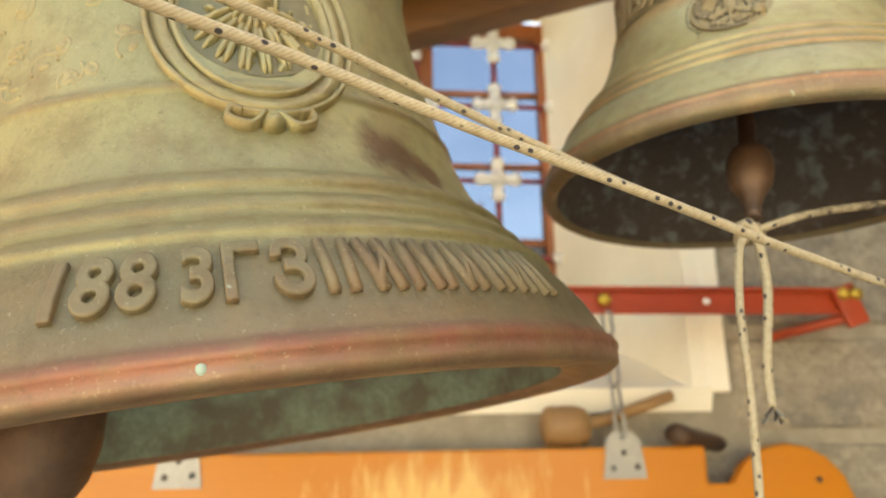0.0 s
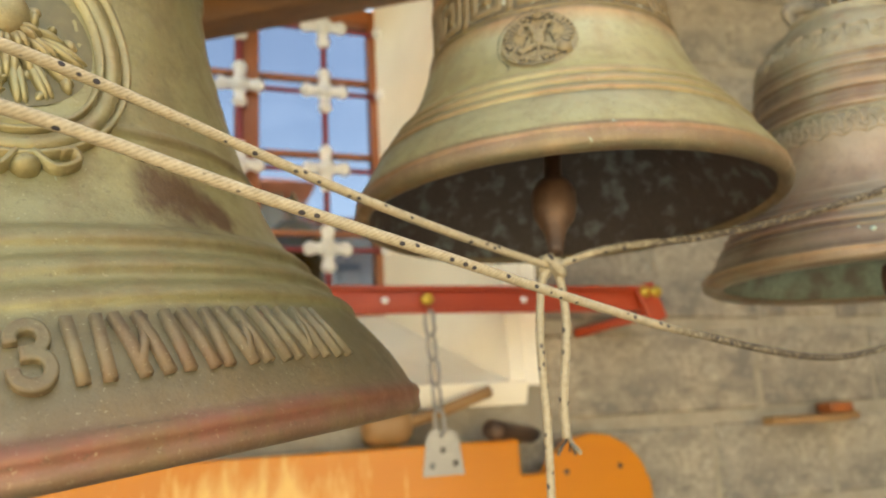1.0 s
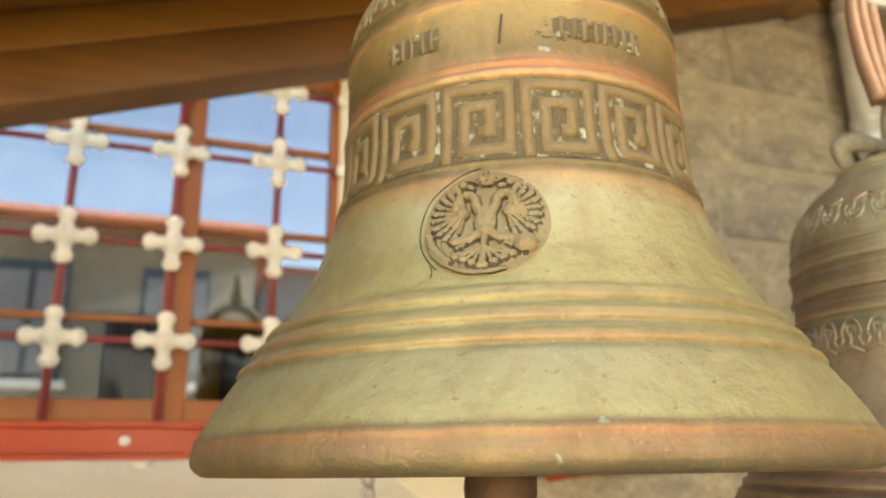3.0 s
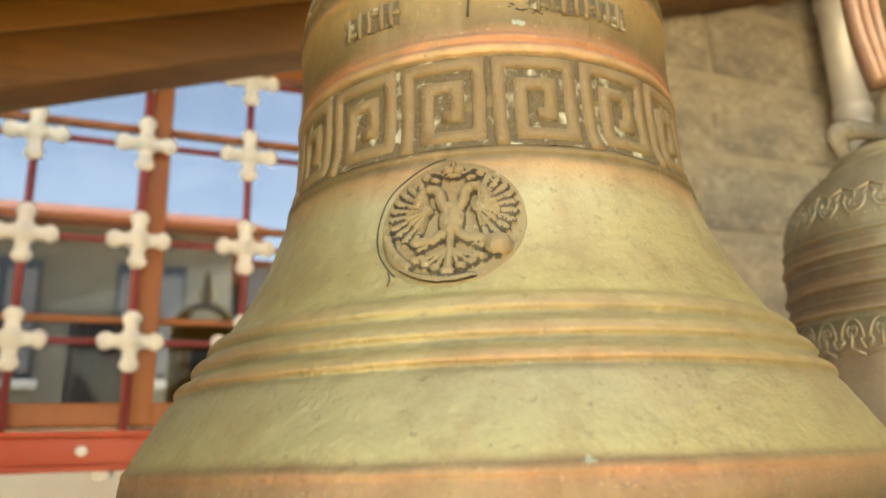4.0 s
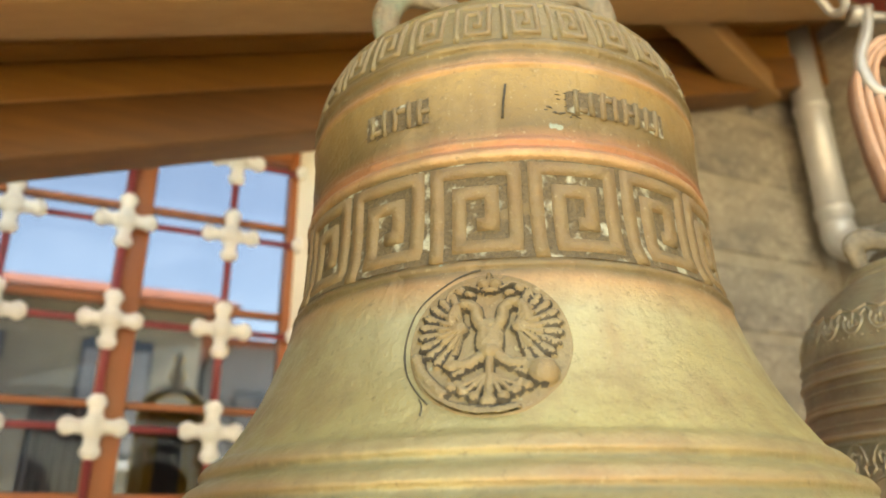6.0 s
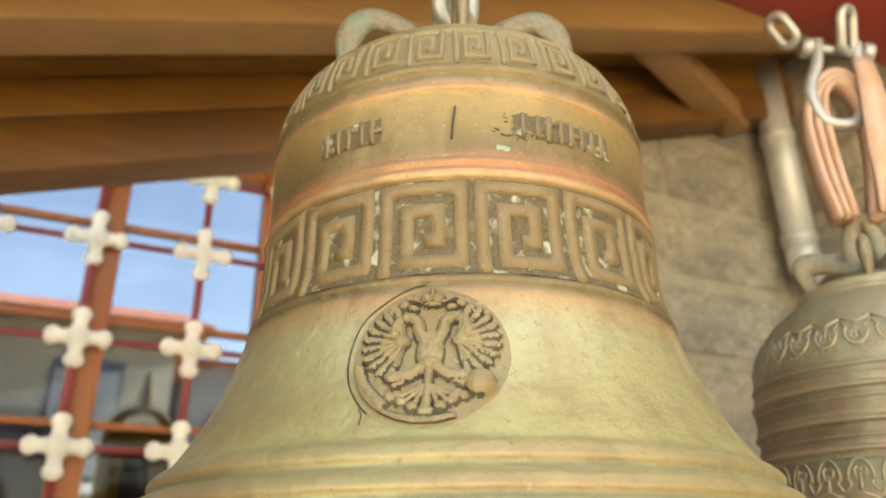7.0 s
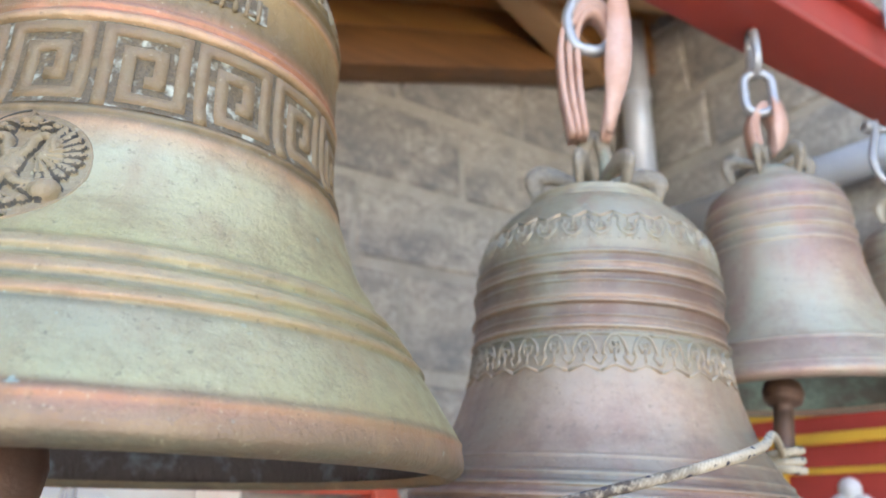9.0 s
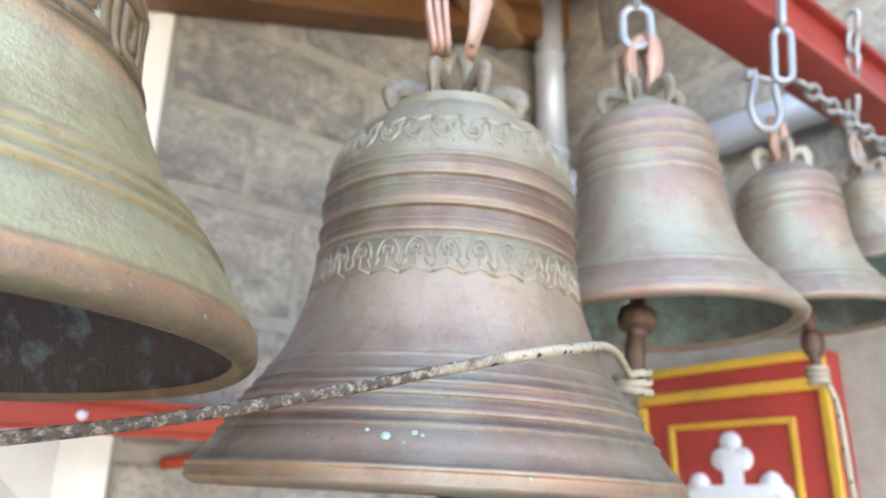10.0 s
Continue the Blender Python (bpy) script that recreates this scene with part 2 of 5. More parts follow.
M_FRAME = simple("stained_window_wood", (0.34, 0.10, 0.03), 0.45, 0.0, 0.3, 14.0, 0.2, 0.0008, stretch=(1, 1, 0.1))
M_PLASTER = simple("cream_limewash", (0.90, 0.85, 0.72), 0.85, 0.0, 0.07, 12.0, 0.3, 0.002, second=(0.79, 0.73, 0.60))
M_PIPE = simple("zinc_drainpipe", (0.56, 0.56, 0.55), 0.4, 0.3, 0.15, 20.0, 0.1, 0.0006, second=(0.42, 0.42, 0.42))
M_MORTAR = simple("mortar", (0.36, 0.315, 0.245), 0.95, 0.0, 0.25, 90.0, 0.6, 0.003)
M_GOLD_PAINT = simple("gold_paint", (0.66, 0.38, 0.035), 0.45, 0.1, 0.12, 60.0, 0.2, 0.0006)
M_DOOR_RED = simple("red_door_paint", (0.38, 0.042, 0.028), 0.5, 0.0, 0.12, 30.0, 0.15, 0.0006)
M_GROUND = simple("pale_paving", (0.50, 0.44, 0.34), 0.9, 0.0, 0.15, 4.0, 0.3, 0.004)
M_ICON_GOLD = simple("gilded_frame", (0.78, 0.52, 0.16), 0.45, 0.2, 0.3, 40.0, 0.3, 0.002)
M_CURTAIN = simple("white_cloth", (0.70, 0.69, 0.66), 0.9, 0.0, 0.08, 30.0, 0.2, 0.002)
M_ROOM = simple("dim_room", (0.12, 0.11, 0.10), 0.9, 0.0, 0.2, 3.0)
M_HOUSE = simple("shaded_render", (0.27, 0.24, 0.18), 0.9, 0.0, 0.3, 3.0, second=(0.13, 0.12, 0.11))
M_HOUSE_GREY = simple("grey_render", (0.22, 0.22, 0.23), 0.9, 0.0, 0.15, 3.0)
M_TILE = simple("clay_tiles", (0.42, 0.14, 0.08), 0.85, 0.0, 0.25, 6.0, 0.4, 0.02, stretch=(1, 0.2, 1))
M_DARKGLASS = simple("dark_pane", (0.05, 0.06, 0.07), 0.15, 0.0, 0.2, 3.0)


def stone_material():
    m, n, b = mat("weathered_sandstone")
    c = obj_coord(n)
    info = n.nodes.new("ShaderNodeObjectInfo")
    tone = ramp(n, info.outputs["Random"], [(0.0, (0.21, 0.185, 0.155)), (0.3, (0.31, 0.27, 0.215)), (0.7, (0.36, 0.31, 0.24)), (1.0, (0.26, 0.235, 0.20))])
    big = noise_tex(n, c, 9.0, 9.0, 0.7)
    col = mix(n, ramp(n, big, [(0.42, (0, 0, 0)), (0.62, (0.85, 0.85, 0.85))]), tone, (0.50, 0.43, 0.325))
    soot_or_shade = noise_tex(n, c, 5.0, 7.0, 0.62, stretch=(1.0, 1.0, 1.6))
    col = mix(n, ramp(n, soot_or_shade, [(0.47, (0, 0, 0)), (0.60, (0.75, 0.75, 0.75))]), col, (0.15, 0.138, 0.125))
    lime = noise_tex(n, c, 16.0, 8.0, 0.7, stretch=(0.6, 0.6, 1.3))
    col = mix(n, ramp(n, lime, [(0.56, (0, 0, 0)), (0.68, (0.7, 0.7, 0.7))]), col, (0.52, 0.46, 0.36))
    fine = noise_tex(n, c, 70.0, 8.0, 0.7)
    col = mix(n, ramp(n, fine, [(0.3, (0.85, 0.85, 0.85)), (0.52, (0, 0, 0))]), col, (0.19, 0.165, 0.135))
    n.links.new(col, b.inputs["Base Color"])
    b.inputs["Roughness"].default_value = 0.92
    bump(n, b, math_node(n, "ADD", fine, big), 0.7, 0.006)
    return m


M_STONE = stone_material()


def wood(name, light, dark, gloss, scale=5.0, axis=0, coat=0.0):
    m, n, b = mat(name)
    c = obj_coord(n)
    st = [9.0, 9.0, 9.0]
    st[axis] = 0.6
    grain = noise_tex(n, c, scale, 8.0, 0.6, stretch=tuple(st))
    ring = noise_tex(n, c, scale * 0.5, 3.0, 0.5)
    col = mix(n, grain, dark, light)
    col = mix(n, ramp(n, ring, [(0.4, (0, 0, 0)), (0.75, (0.6, 0.6, 0.6))]), col, dark)
    n.links.new(col, b.inputs["Base Color"])
    b.inputs["Roughness"].default_value = gloss
    b.inputs["Coat Weight"].default_value = coat
    b.inputs["Coat Roughness"].default_value = 0.08
    bump(n, b, grain, 0.25, 0.0012)
    return m


M_BEAM = wood("dark_stained_timber", (0.30, 0.125, 0.03), (0.055, 0.022, 0.008), 0.5)
M_BEAM_PALE = wood("pale_rafter", (0.42, 0.24, 0.10), (0.24, 0.12, 0.045), 0.55, axis=0)
M_DECK = wood("roof_boards", (0.40, 0.18, 0.04), (0.18, 0.075, 0.02), 0.45, 4.0)


def board_material():
    """Orange varnish with a pale, upright-streaked patch in the middle and thin pale scratches."""
    m = wood("varnished_orange_board", (0.60, 0.205, 0.004), (0.48, 0.14, 0.003), 0.42, 3.0, coat=0.12)
    n = m.node_tree
    b = n.nodes["Principled BSDF"]
    varnish = b.inputs["Base Color"].links[0].from_socket
    c = obj_coord(n)
    off = node(n, "ShaderNodeVectorMath")
    off.operation = "SUBTRACT"
    off.inputs[1].default_value = (0.10, 0.0, -0.075)
    n.links.new(c, off.inputs[0])
    size = n.nodes.new("ShaderNodeVectorMath")
    size.operation = "MULTIPLY"
    size.inputs[1].default_value = (4.6, 0.0, 11.0)
    n.links.new(off.outputs[0], size.inputs[0])
    far = n.nodes.new("ShaderNodeVectorMath")
    far.operation = "LENGTH"
    n.links.new(size.outputs[0], far.inputs[0])
    patch_streaks = noise_tex(n, c, 38.0, 8.0, 0.7, stretch=(1.0, 1.0, 0.22))
    away = math_node(n, "ADD", math_node(n, "MULTIPLY", far.outputs["Value"], 0.42), math_node(n, "MULTIPLY", patch_streaks, 1.25))
    col = mix(n, ramp(n, away, [(0.72, (0.9, 0.9, 0.9)), (0.98, (0, 0, 0))]), varnish, (0.68, 0.42, 0.13))
    scratch = noise_tex(n, c, 30.0, 4.0, 0.6, stretch=(0.06, 1.0, 3.0))
    col = mix(n, ramp(n, scratch, [(0.66, (0, 0, 0)), (0.71, (0.6, 0.6, 0.6))]), col, (0.66, 0.36, 0.08))
    n.links.new(col, b.inputs["Base Color"])
    return m


M_BOARD = board_material()
M_MALLET = wood("beech", (0.42, 0.25, 0.11), (0.24, 0.12, 0.05), 0.5, 8.0)


def cord_material(name, darkened):
    m, n, b = mat(name)
    tc = n.nodes.new("ShaderNodeTexCoord")
    mp = node(n, "ShaderNodeMapping")
    mp.inputs["Scale"].default_value = (1, 0.8, 1)
    n.links.new(tc.outputs["UV"], mp.inputs["Vector"])
    br = n.nodes.new("ShaderNodeTexVoronoi")
    br.inputs["Scale"].default_value = 1.0
    br.inputs["Randomness"].default_value = 0.6
    n.links.new(mp.outputs[0], br.inputs["Vector"])
    fleck = ramp(n, br.outputs["Distance"], [(0.19, (1, 1, 1)), (0.27, (0, 0, 0))])
    wv = node(n, "ShaderNodeTexWave", Scale=1.5, Distortion=1.5)
    wv.bands_direction = "DIAGONAL"
    n.links.new(tc.outputs["UV"], wv.inputs["Vector"])
    fuzz = noise_tex(n, tc.outputs["Object"], 260.0, 4.0)
    col = mix(n, wv.outputs["Fac"], (0.27, 0.215, 0.14), (0.36, 0.295, 0.20))
    col = mix(n, ramp(n, fuzz, [(0.35, (0, 0, 0)), (0.7, (0.6, 0.6, 0.6))]), col, (0.47, 0.40, 0.29))
    if darkened:
        sep = n.nodes.new("ShaderNodeSeparateXYZ")
        n.links.new(tc.outputs["Object"], sep.inputs[0])
        # darker between x 0.42 and 0.68, fading out on both sides
        along = math_node(n, "ADD", sep.outputs[0], math_node(n, "MULTIPLY", math_node(n, "SUBTRACT", noise_tex(n, tc.outputs["Object"], 40.0), 0.5), 0.25))
        dark_grain = ramp(n, noise_tex(n, tc.outputs["Object"], 190.0, 5.0, 0.7), [(0.36, (0.35, 0.35, 0.35)), (0.52, (1, 1, 1))])
        col = mix(n, math_node(n, "MULTIPLY", dark_grain, ramp(n, along, [(0.32, (0, 0, 0)), (0.42, (0.92, 0.92, 0.92)), (0.68, (0.92, 0.92, 0.92)), (0.78, (0, 0, 0))])), col, (0.045, 0.033, 0.027))
    col = mix(n, fleck, col, (0.045, 0.04, 0.045))
    n.links.new(col, b.inputs["Base Color"])
    b.inputs["Roughness"].default_value = 0.95
    b.inputs["Specular IOR Level"].default_value = 0.1
    bump(n, b, math_node(n, "ADD", math_node(n, "MULTIPLY", wv.outputs["Fac"], 0.3), fuzz), 0.5, 0.0006)
    return m


M_CORD = cord_material("flecked_cord", False)
M_CORD_DARKENED = cord_material("darkened_flecked_cord", True)


def glass_material():
    """Panes tinted dim so that the view through them passes for a reflection, with a faint gloss."""
    m, n, b = mat("window_glass")
    out = n.nodes["Material Output"]
    gl = node(n, "ShaderNodeBsdfGlossy", Roughness=0.02)
    tr = n.nodes.new("ShaderNodeBsdfTransparent")
    c = obj_coord(n)
    tint = mix(n, noise_tex(n, c, 5.0, 4.0), (0.34, 0.40, 0.48), (0.44, 0.48, 0.54))
    n.links.new(tint, tr.inputs["Color"])
    mx = n.nodes.new("ShaderNodeMixShader")
    mx.inputs[0].default_value = 0.012
    n.links.new(tr.outputs[0], mx.inputs[1])
    n.links.new(gl.outputs[0], mx.inputs[2])
    n.links.new(mx.outputs[0], out.inputs[0])
    return m


M_GLASS = glass_material()


# ---------- mesh helpers ----------
def thing(name, loc=(0, 0, 0), label="", category="", group="", kind=""):
    ob = new(name)
    ob.location = loc
    ob.empty_display_size = 0.05
    return tagged(ob, label, category, group, kind)


def part(name, bm, material, parent=None, label="", smooth=True):
    me = bpy.data.meshes.new(name)
    bmesh.ops.recalc_face_normals(bm, faces=bm.faces[:])
    bm.to_mesh(me)
    bm.free()
    me.materials.append(material)
    if smooth:
        me.polygons.foreach_set("use_smooth", [True] * len(me.polygons))
    ob = new(name, me)
    ob.parent = parent
    return tagged(ob, label)


def solid(name, bm, material, label="", category="", group="", kind="", smooth=False):
    return tagged(part(name, bm, material, None, "", smooth), label, category, group, kind)


def box(bm, x0, x1, y0, y1, z0, z1, bevel=0.0, m=None):
    r = bmesh.ops.create_cube(bm, size=1.0)
    vs = r["verts"]
    for v in vs:
        v.co = Vector((x0 + (v.co.x + 0.5) * (x1 - x0), y0 + (v.co.y + 0.5) * (y1 - y0), z0 + (v.co.z + 0.5) * (z1 - z0)))
    if bevel:
        es = list({e for v in vs for e in v.link_edges})
        out = bmesh.ops.bevel(bm, geom=es, offset=bevel, segments=2, affect="EDGES", profile=0.6)
        vs = list({v for f in out["faces"] for v in f.verts} | {v for v in vs if v.is_valid})
    if m is not None:
        bmesh.ops.transform(bm, matrix=m, verts=vs)
    return vs


def boxed(x0, x1, y0, y1, z0, z1, bevel=0.0, m=None):
    bm = bmesh.new()
    box(bm, x0, x1, y0, y1, z0, z1, bevel, m)
    return bm


def lathe(bm, prof, seg=96, closed=False):
    """Revolves (r, z) points round z."""
    rings = []
    for r, z in prof:
        if r < 1e-5:
            rings.append([bm.verts.new((0, 0, z))])
        else:
            rings.append([bm.verts.new((r * math.cos(2 * math.pi * i / seg), r * math.sin(2 * math.pi * i / seg), z)) for i in range(seg)])
    pairs = list(zip(rings, rings[1:]))
    if closed:
        pairs.append((rings[-1], rings[0]))
    for a, b in pairs:
        for i in range(seg):
            j = (i + 1) % seg
            if len(a) == 1 and len(b) == 1:
                continue
            if len(a) == 1:
                bm.faces.new((a[0], b[i], b[j]))
            elif len(b) == 1:
                bm.faces.new((a[i], a[j], b[0]))
            else:
                bm.faces.new((a[i], a[j], b[j], b[i]))
    return bm


def smooth_path(pts, n=8):
    """Catmull-Rom through the points."""
    pts = [Vector(p) for p in pts]
    q = [pts[0] * 2 - pts[1]] + pts + [pts[-1] * 2 - pts[-2]]
    out = []
    for i in range(1, len(q) - 2):
        a, b, c, d = q[i - 1], q[i], q[i + 1], q[i + 2]
        for k in range(n):
            t = k / n
            out.append(0.5 * ((2 * b) + (c - a) * t + (2 * a - 5 * b + 4 * c - d) * t * t + (3 * b - a - 3 * c + d) * t ** 3))
    out.append(pts[-1])
    return out


def tube(bm, pts, radius, seg=10, closed=False, uv=False, flat=1.0):
    """A round bar along the points; radius may be a list. With uv the cord's weave follows its length."""
    pts = [Vector(p) for p in pts]
    n = len(pts)
    rad = radius if isinstance(radius, (list, tuple)) else [radius] * n
    layer = bm.loops.layers.uv.verify() if uv else None
    up = Vector((0, 0, 1))
    rings, length, acc = [], [], 0.0
    prev = None
    for i, p in enumerate(pts):
        a = pts[(i - 1) % n] if closed else pts[max(i - 1, 0)]
        b = pts[(i + 1) % n] if closed else pts[min(i + 1, n - 1)]
        d = (b - a).normalized()
        if prev is None:
            s = d.cross(up)
            if s.length < 0.1:
                s = d.cross(Vector((1, 0, 0)))
        else:
            s = prev - d * prev.dot(d)
        s.normalize()
        prev = s
        w = d.cross(s)
        if i:
            acc += (p - pts[i - 1]).length
        length.append(acc)
        rings.append([bm.verts.new(p + (s * math.cos(2 * math.pi * k / seg) + w * math.sin(2 * math.pi * k / seg) * flat) * rad[i]) for k in range(seg)])
    idx = list(range(n)) + ([0] if closed else [])
    for i, j in zip(idx, idx[1:]):
        for k in range(seg):
            l = (k + 1) % seg
            f = bm.faces.new((rings[i][k], rings[i][l], rings[j][l], rings[j][k]))
            if layer is not None:
                u = 3.0
                for lp, (kk, ll) in zip(f.loops, ((k, i), (k + 1, i), (k + 1, j), (k, j))):
                    lp[layer].uv = (kk / seg * u, length[ll] / (rad[0] * 2.2))
    if not closed:
        bm.faces.new(rings[0])
        bm.faces.new(rings[-1])
    return bm


def interp(prof, z):
    """Radius at height z of a list of (z, r), smoothly."""
    zs = [p[0] for p in prof]
    if z <= zs[0]:
        return prof[0][1]
    if z >= zs[-1]:
        return prof[-1][1]
    for i in range(len(zs) - 1):
        if zs[i] <= z <= zs[i + 1]:
            break
    z0, z1, r0, r1 = zs[i], zs[i + 1], prof[i][1], prof[i + 1][1]
    t = (z - z0) / (z1 - z0)

    def slope(k):
        if k == 0:
            return (prof[1][1] - prof[0][1]) / (zs[1] - zs[0])
        if k == len(zs) - 1:
            return (prof[-1][1] - prof[-2][1]) / (zs[-1] - zs[-2])
        a = (prof[k][1] - prof[k - 1][1]) / (zs[k] - zs[k - 1])
        b = (prof[k + 1][1] - prof[k][1]) / (zs[k + 1] - zs[k])
        return 0.0 if a * b <= 0 else 2 * a * b / (a + b)
    h = z1 - z0
    t2, t3 = t * t, t * t * t
    return (2 * t3 - 3 * t2 + 1) * r0 + (t3 - 2 * t2 + t) * h * slope(i) + (-2 * t3 + 3 * t2) * r1 + (t3 - t2) * h * slope(i + 1)


class Bell:
    """A cast bell: profile (z, r) from its mouth up, ridges (z, half width, height) round it, angles in degrees from +x."""

    def __init__(self, loc, prof, ridges, material, inner, label, steps=260, seg=144, wall=0.022, tilt=(0, 0), top=None):
        self.prof, self.ridges = prof, ridges
        self.root = thing("bell", loc, label, "bell", "bells hung in a row")
        self.root.rotation_euler = (radians(tilt[0]), radians(tilt[1]), 0)
        z1 = prof[-1][0]
        lip = prof[0][1]
        pts = [(lip - wall * 1.1, 0.006), (lip - wall * 0.8, 0.0), (lip - 0.006, -0.001), (lip - 0.001, 0.002)]
        for i in range(1, steps + 1):
            z = 0.004 + (z1 - 0.004) * i / steps
            pts.append((self.radius(z), z))
        pts += [(prof[-1][1] * 0.6, z1 + 0.004), (0.0, z1 + 0.005)]
        bm = bmesh.new()
        lathe(bm, pts, seg)
        for v in bm.verts:
            k = 1 + (0.0007 * noise.noise(v.co * 55) + 0.0005 * noise.noise(v.co * 160)) / max(math.hypot(v.co.x, v.co.y), 0.03)
            v.co.x *= k
            v.co.y *= k
        self.body = part("body", bm, material, self.root)
        ins = []
        for i in range(48):
            z = 0.006 + (z1 - 0.03) * i / 47
            ins.append((max(interp(prof, z) - wall * (1.1 - 0.4 * min(1, z / 0.12)), 0.01), z))
        ins.append((0.0, z1 - 0.02))
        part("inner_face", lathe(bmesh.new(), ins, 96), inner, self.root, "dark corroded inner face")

    def radius(self, z):
        return interp(self.prof, z) + sum(h * math.exp(-((z - c) / w) ** 4) for c, w, h in self.ridges)

    def place(self, u, v, w, angle):
        """Arc length u from the angle, height v, w out of the surface."""
        r = interp(self.prof, v)
        s = (interp(self.prof, v + 0.003) - interp(self.prof, v - 0.003)) / 0.006
        a = radians(angle) + u / r
        k = 1 / math.sqrt(1 + s * s)
        return Vector(((r + w * k) * math.cos(a), (r + w * k) * math.sin(a), v - w * s * k))

    def wrap(self, bm, angle, v0):
        for v in bm.verts:
            v.co = self.place(v.co.x, v0 + v.co.y, v.co.z, angle)
        return bm

    def relief(self, name, bm, angle, v0, material, label="", smooth=True):
        return part(name, self.wrap(bm, angle, v0), material, self.root, label, smooth)

    def repeat(self, name, bm, v0, count, material, label="", start=0.0, smooth=True):
        first = self.relief(name, bm, start, v0, material, label, smooth)
        for i in range(1, count):
            o = new(name, first.data)
            o.parent = self.root
            o.rotation_euler = (0, 0, 2 * math.pi * i / count)
            if label:
                tagged(o, label)


def strip(bm, pts, width, height, base=-0.002, taper=0.75, closed=False):
    """A raised ribbon along 2D points, with sloped flanks, in the flat (u, v, w) of a relief."""
    pts = [Vector(p) for p in pts]
    n = len(pts)
    rows = []
    for i, p in enumerate(pts):
        a = pts[i - 1] if (i or closed) else None
        b = pts[(i + 1) % n] if (i < n - 1 or closed) else None
        d1 = (p - a).normalized() if a is not None else None
        d2 = (b - p).normalized() if b is not None else None
        if d1 is None:
            d1 = d2
        if d2 is None:
            d2 = d1
        n1, n2 = Vector((-d1.y, d1.x)), Vector((-d2.y, d2.x))
        m = (n1 + n2)
        m = m.normalized() if m.length > 1e-6 else n1
        k = min(1 / max(m.dot(n1), 0.35), 1.6) * width / 2
        rows.append([bm.verts.new((p.x + m.x * k * f, p.y + m.y * k * f, w)) for f, w in ((-1, base), (-taper, height), (taper, height), (1, base))])
    idx = list(range(n)) + ([0] if closed else [])
    for i, j in zip(idx, idx[1:]):
        for k in range(3):
            bm.faces.new((rows[i][k], rows[i][k + 1], rows[j][k + 1], rows[j][k]))
    if not closed:
        bm.faces.new(rows[0])
        bm.faces.new(rows[-1])
    return bm


def dense(pts, step):
    out = []
    for a, b in zip(pts, pts[1:]):
        a, b = Vector(a), Vector(b)
        n = max(1, int((b - a).length / step))
        out += [a.lerp(b, i / n) for i in range(n)]
    out.append(Vector(pts[-1]))
    return out


def dome(bm, cx, cy, rx, ry, h, turn=0.0, seg=14, rows=5):
    """A rounded lump in the flat of a relief."""
    c, s = math.cos(turn), math.sin(turn)
    prev = None
    for i in range(rows + 1):
        a = math.pi / 2 * i / rows
        if i == rows:
            ring = [bm.verts.new((cx, cy, h))]
        else:
            ring = []
            for k in range(seg):
                t = 2 * math.pi * k / seg
                x, y = rx * math.cos(a) * math.cos(t), ry * math.cos(a) * math.sin(t)
                ring.append(bm.verts.new((cx + x * c - y * s, cy + x * s + y * c, -0.001 + (h + 0.001) * math.sin(a))))
        if prev:
            for k in range(seg):
                l = (k + 1) % seg
                if len(ring) == 1:
                    bm.faces.new((prev[k], prev[l], ring[0]))
                else:
                    bm.faces.new((prev[k], prev[l], ring[l], ring[k]))
        prev = ring
    return bm


def key_unit(w, h, rib, high, flip=False):
    """One turn of a meander."""
    p = [(-0.43, 0.0), (-0.43, 0.93), (0.36, 0.93), (0.36, 0.14), (-0.20, 0.14), (-0.20, 0.70), (0.13, 0.70), (0.13, 0.37), (-0.02, 0.37)]
    if flip:
        p = [(-x, y) for x, y in p]
    bm = bmesh.new()
    strip(bm, dense([(x * w, y * h) for x, y in p], w * 0.12), rib, high, taper=0.70)
    return bm


def canons(bell, z, spread, high, thick, count=4, material=None, start=0.0, angles=None, ear_flat=1.5, ear_high=None):
    """The looped ears on top of a bell."""
    bm = lathe(bmesh.new(), [(spread * 0.8, z - 0.012), (spread * 0.8, z + 0.004), (spread * 0.62, z + 0.012), (0.0, z + 0.014)], 40)
    part("crown_plate", bm, material, bell.root)
    arch = [(-thick * 1.5, 0, z - 0.004), (-thick * 1.75, 0, z + high * 0.55), (-thick * 1.2, 0, z + high * 1.05), (0, 0, z + high * 1.28), (thick * 1.2, 0, z + high * 1.05), (thick * 1.75, 0, z + high * 0.55), (thick * 1.5, 0, z - 0.004)]
    loop = part("crown_loop", tube(bmesh.new(), smooth_path(arch, 5), thick * 0.8, 12, flat=1.25), material, bell.root)
    loop.rotation_euler = (0, 0, radians(start))
    high = ear_high or high
    path = smooth_path([(spread * 0.22, 0, z + high * 0.50), (spread * 0.62, 0, z + high * 0.70), (spread * 1.0, 0, z + high * 0.78), (spread * 1.22, 0, z + high * 0.58), (spread * 1.20, 0, z + high * 0.22), (spread * 1.06, 0, z - high * 0.25)], 5)
    girth = [thick * (0.50 + 0.34 * math.sin(math.pi * k / (len(path) - 1)) ** 2) for k in range(len(path))]
    angles = angles or [start + 360.0 * k / count for k in range(count)]
    first = None
    for ang in angles:
        if first is None:
            first = part("crown_ear", tube(bmesh.new(), path, girth, 12, flat=ear_flat), material, bell.root)
            o = first
        else:
            o = new("crown_ear", first.data)
            o.parent = bell.root
        o.rotation_euler = (0, 0, radians(ang))


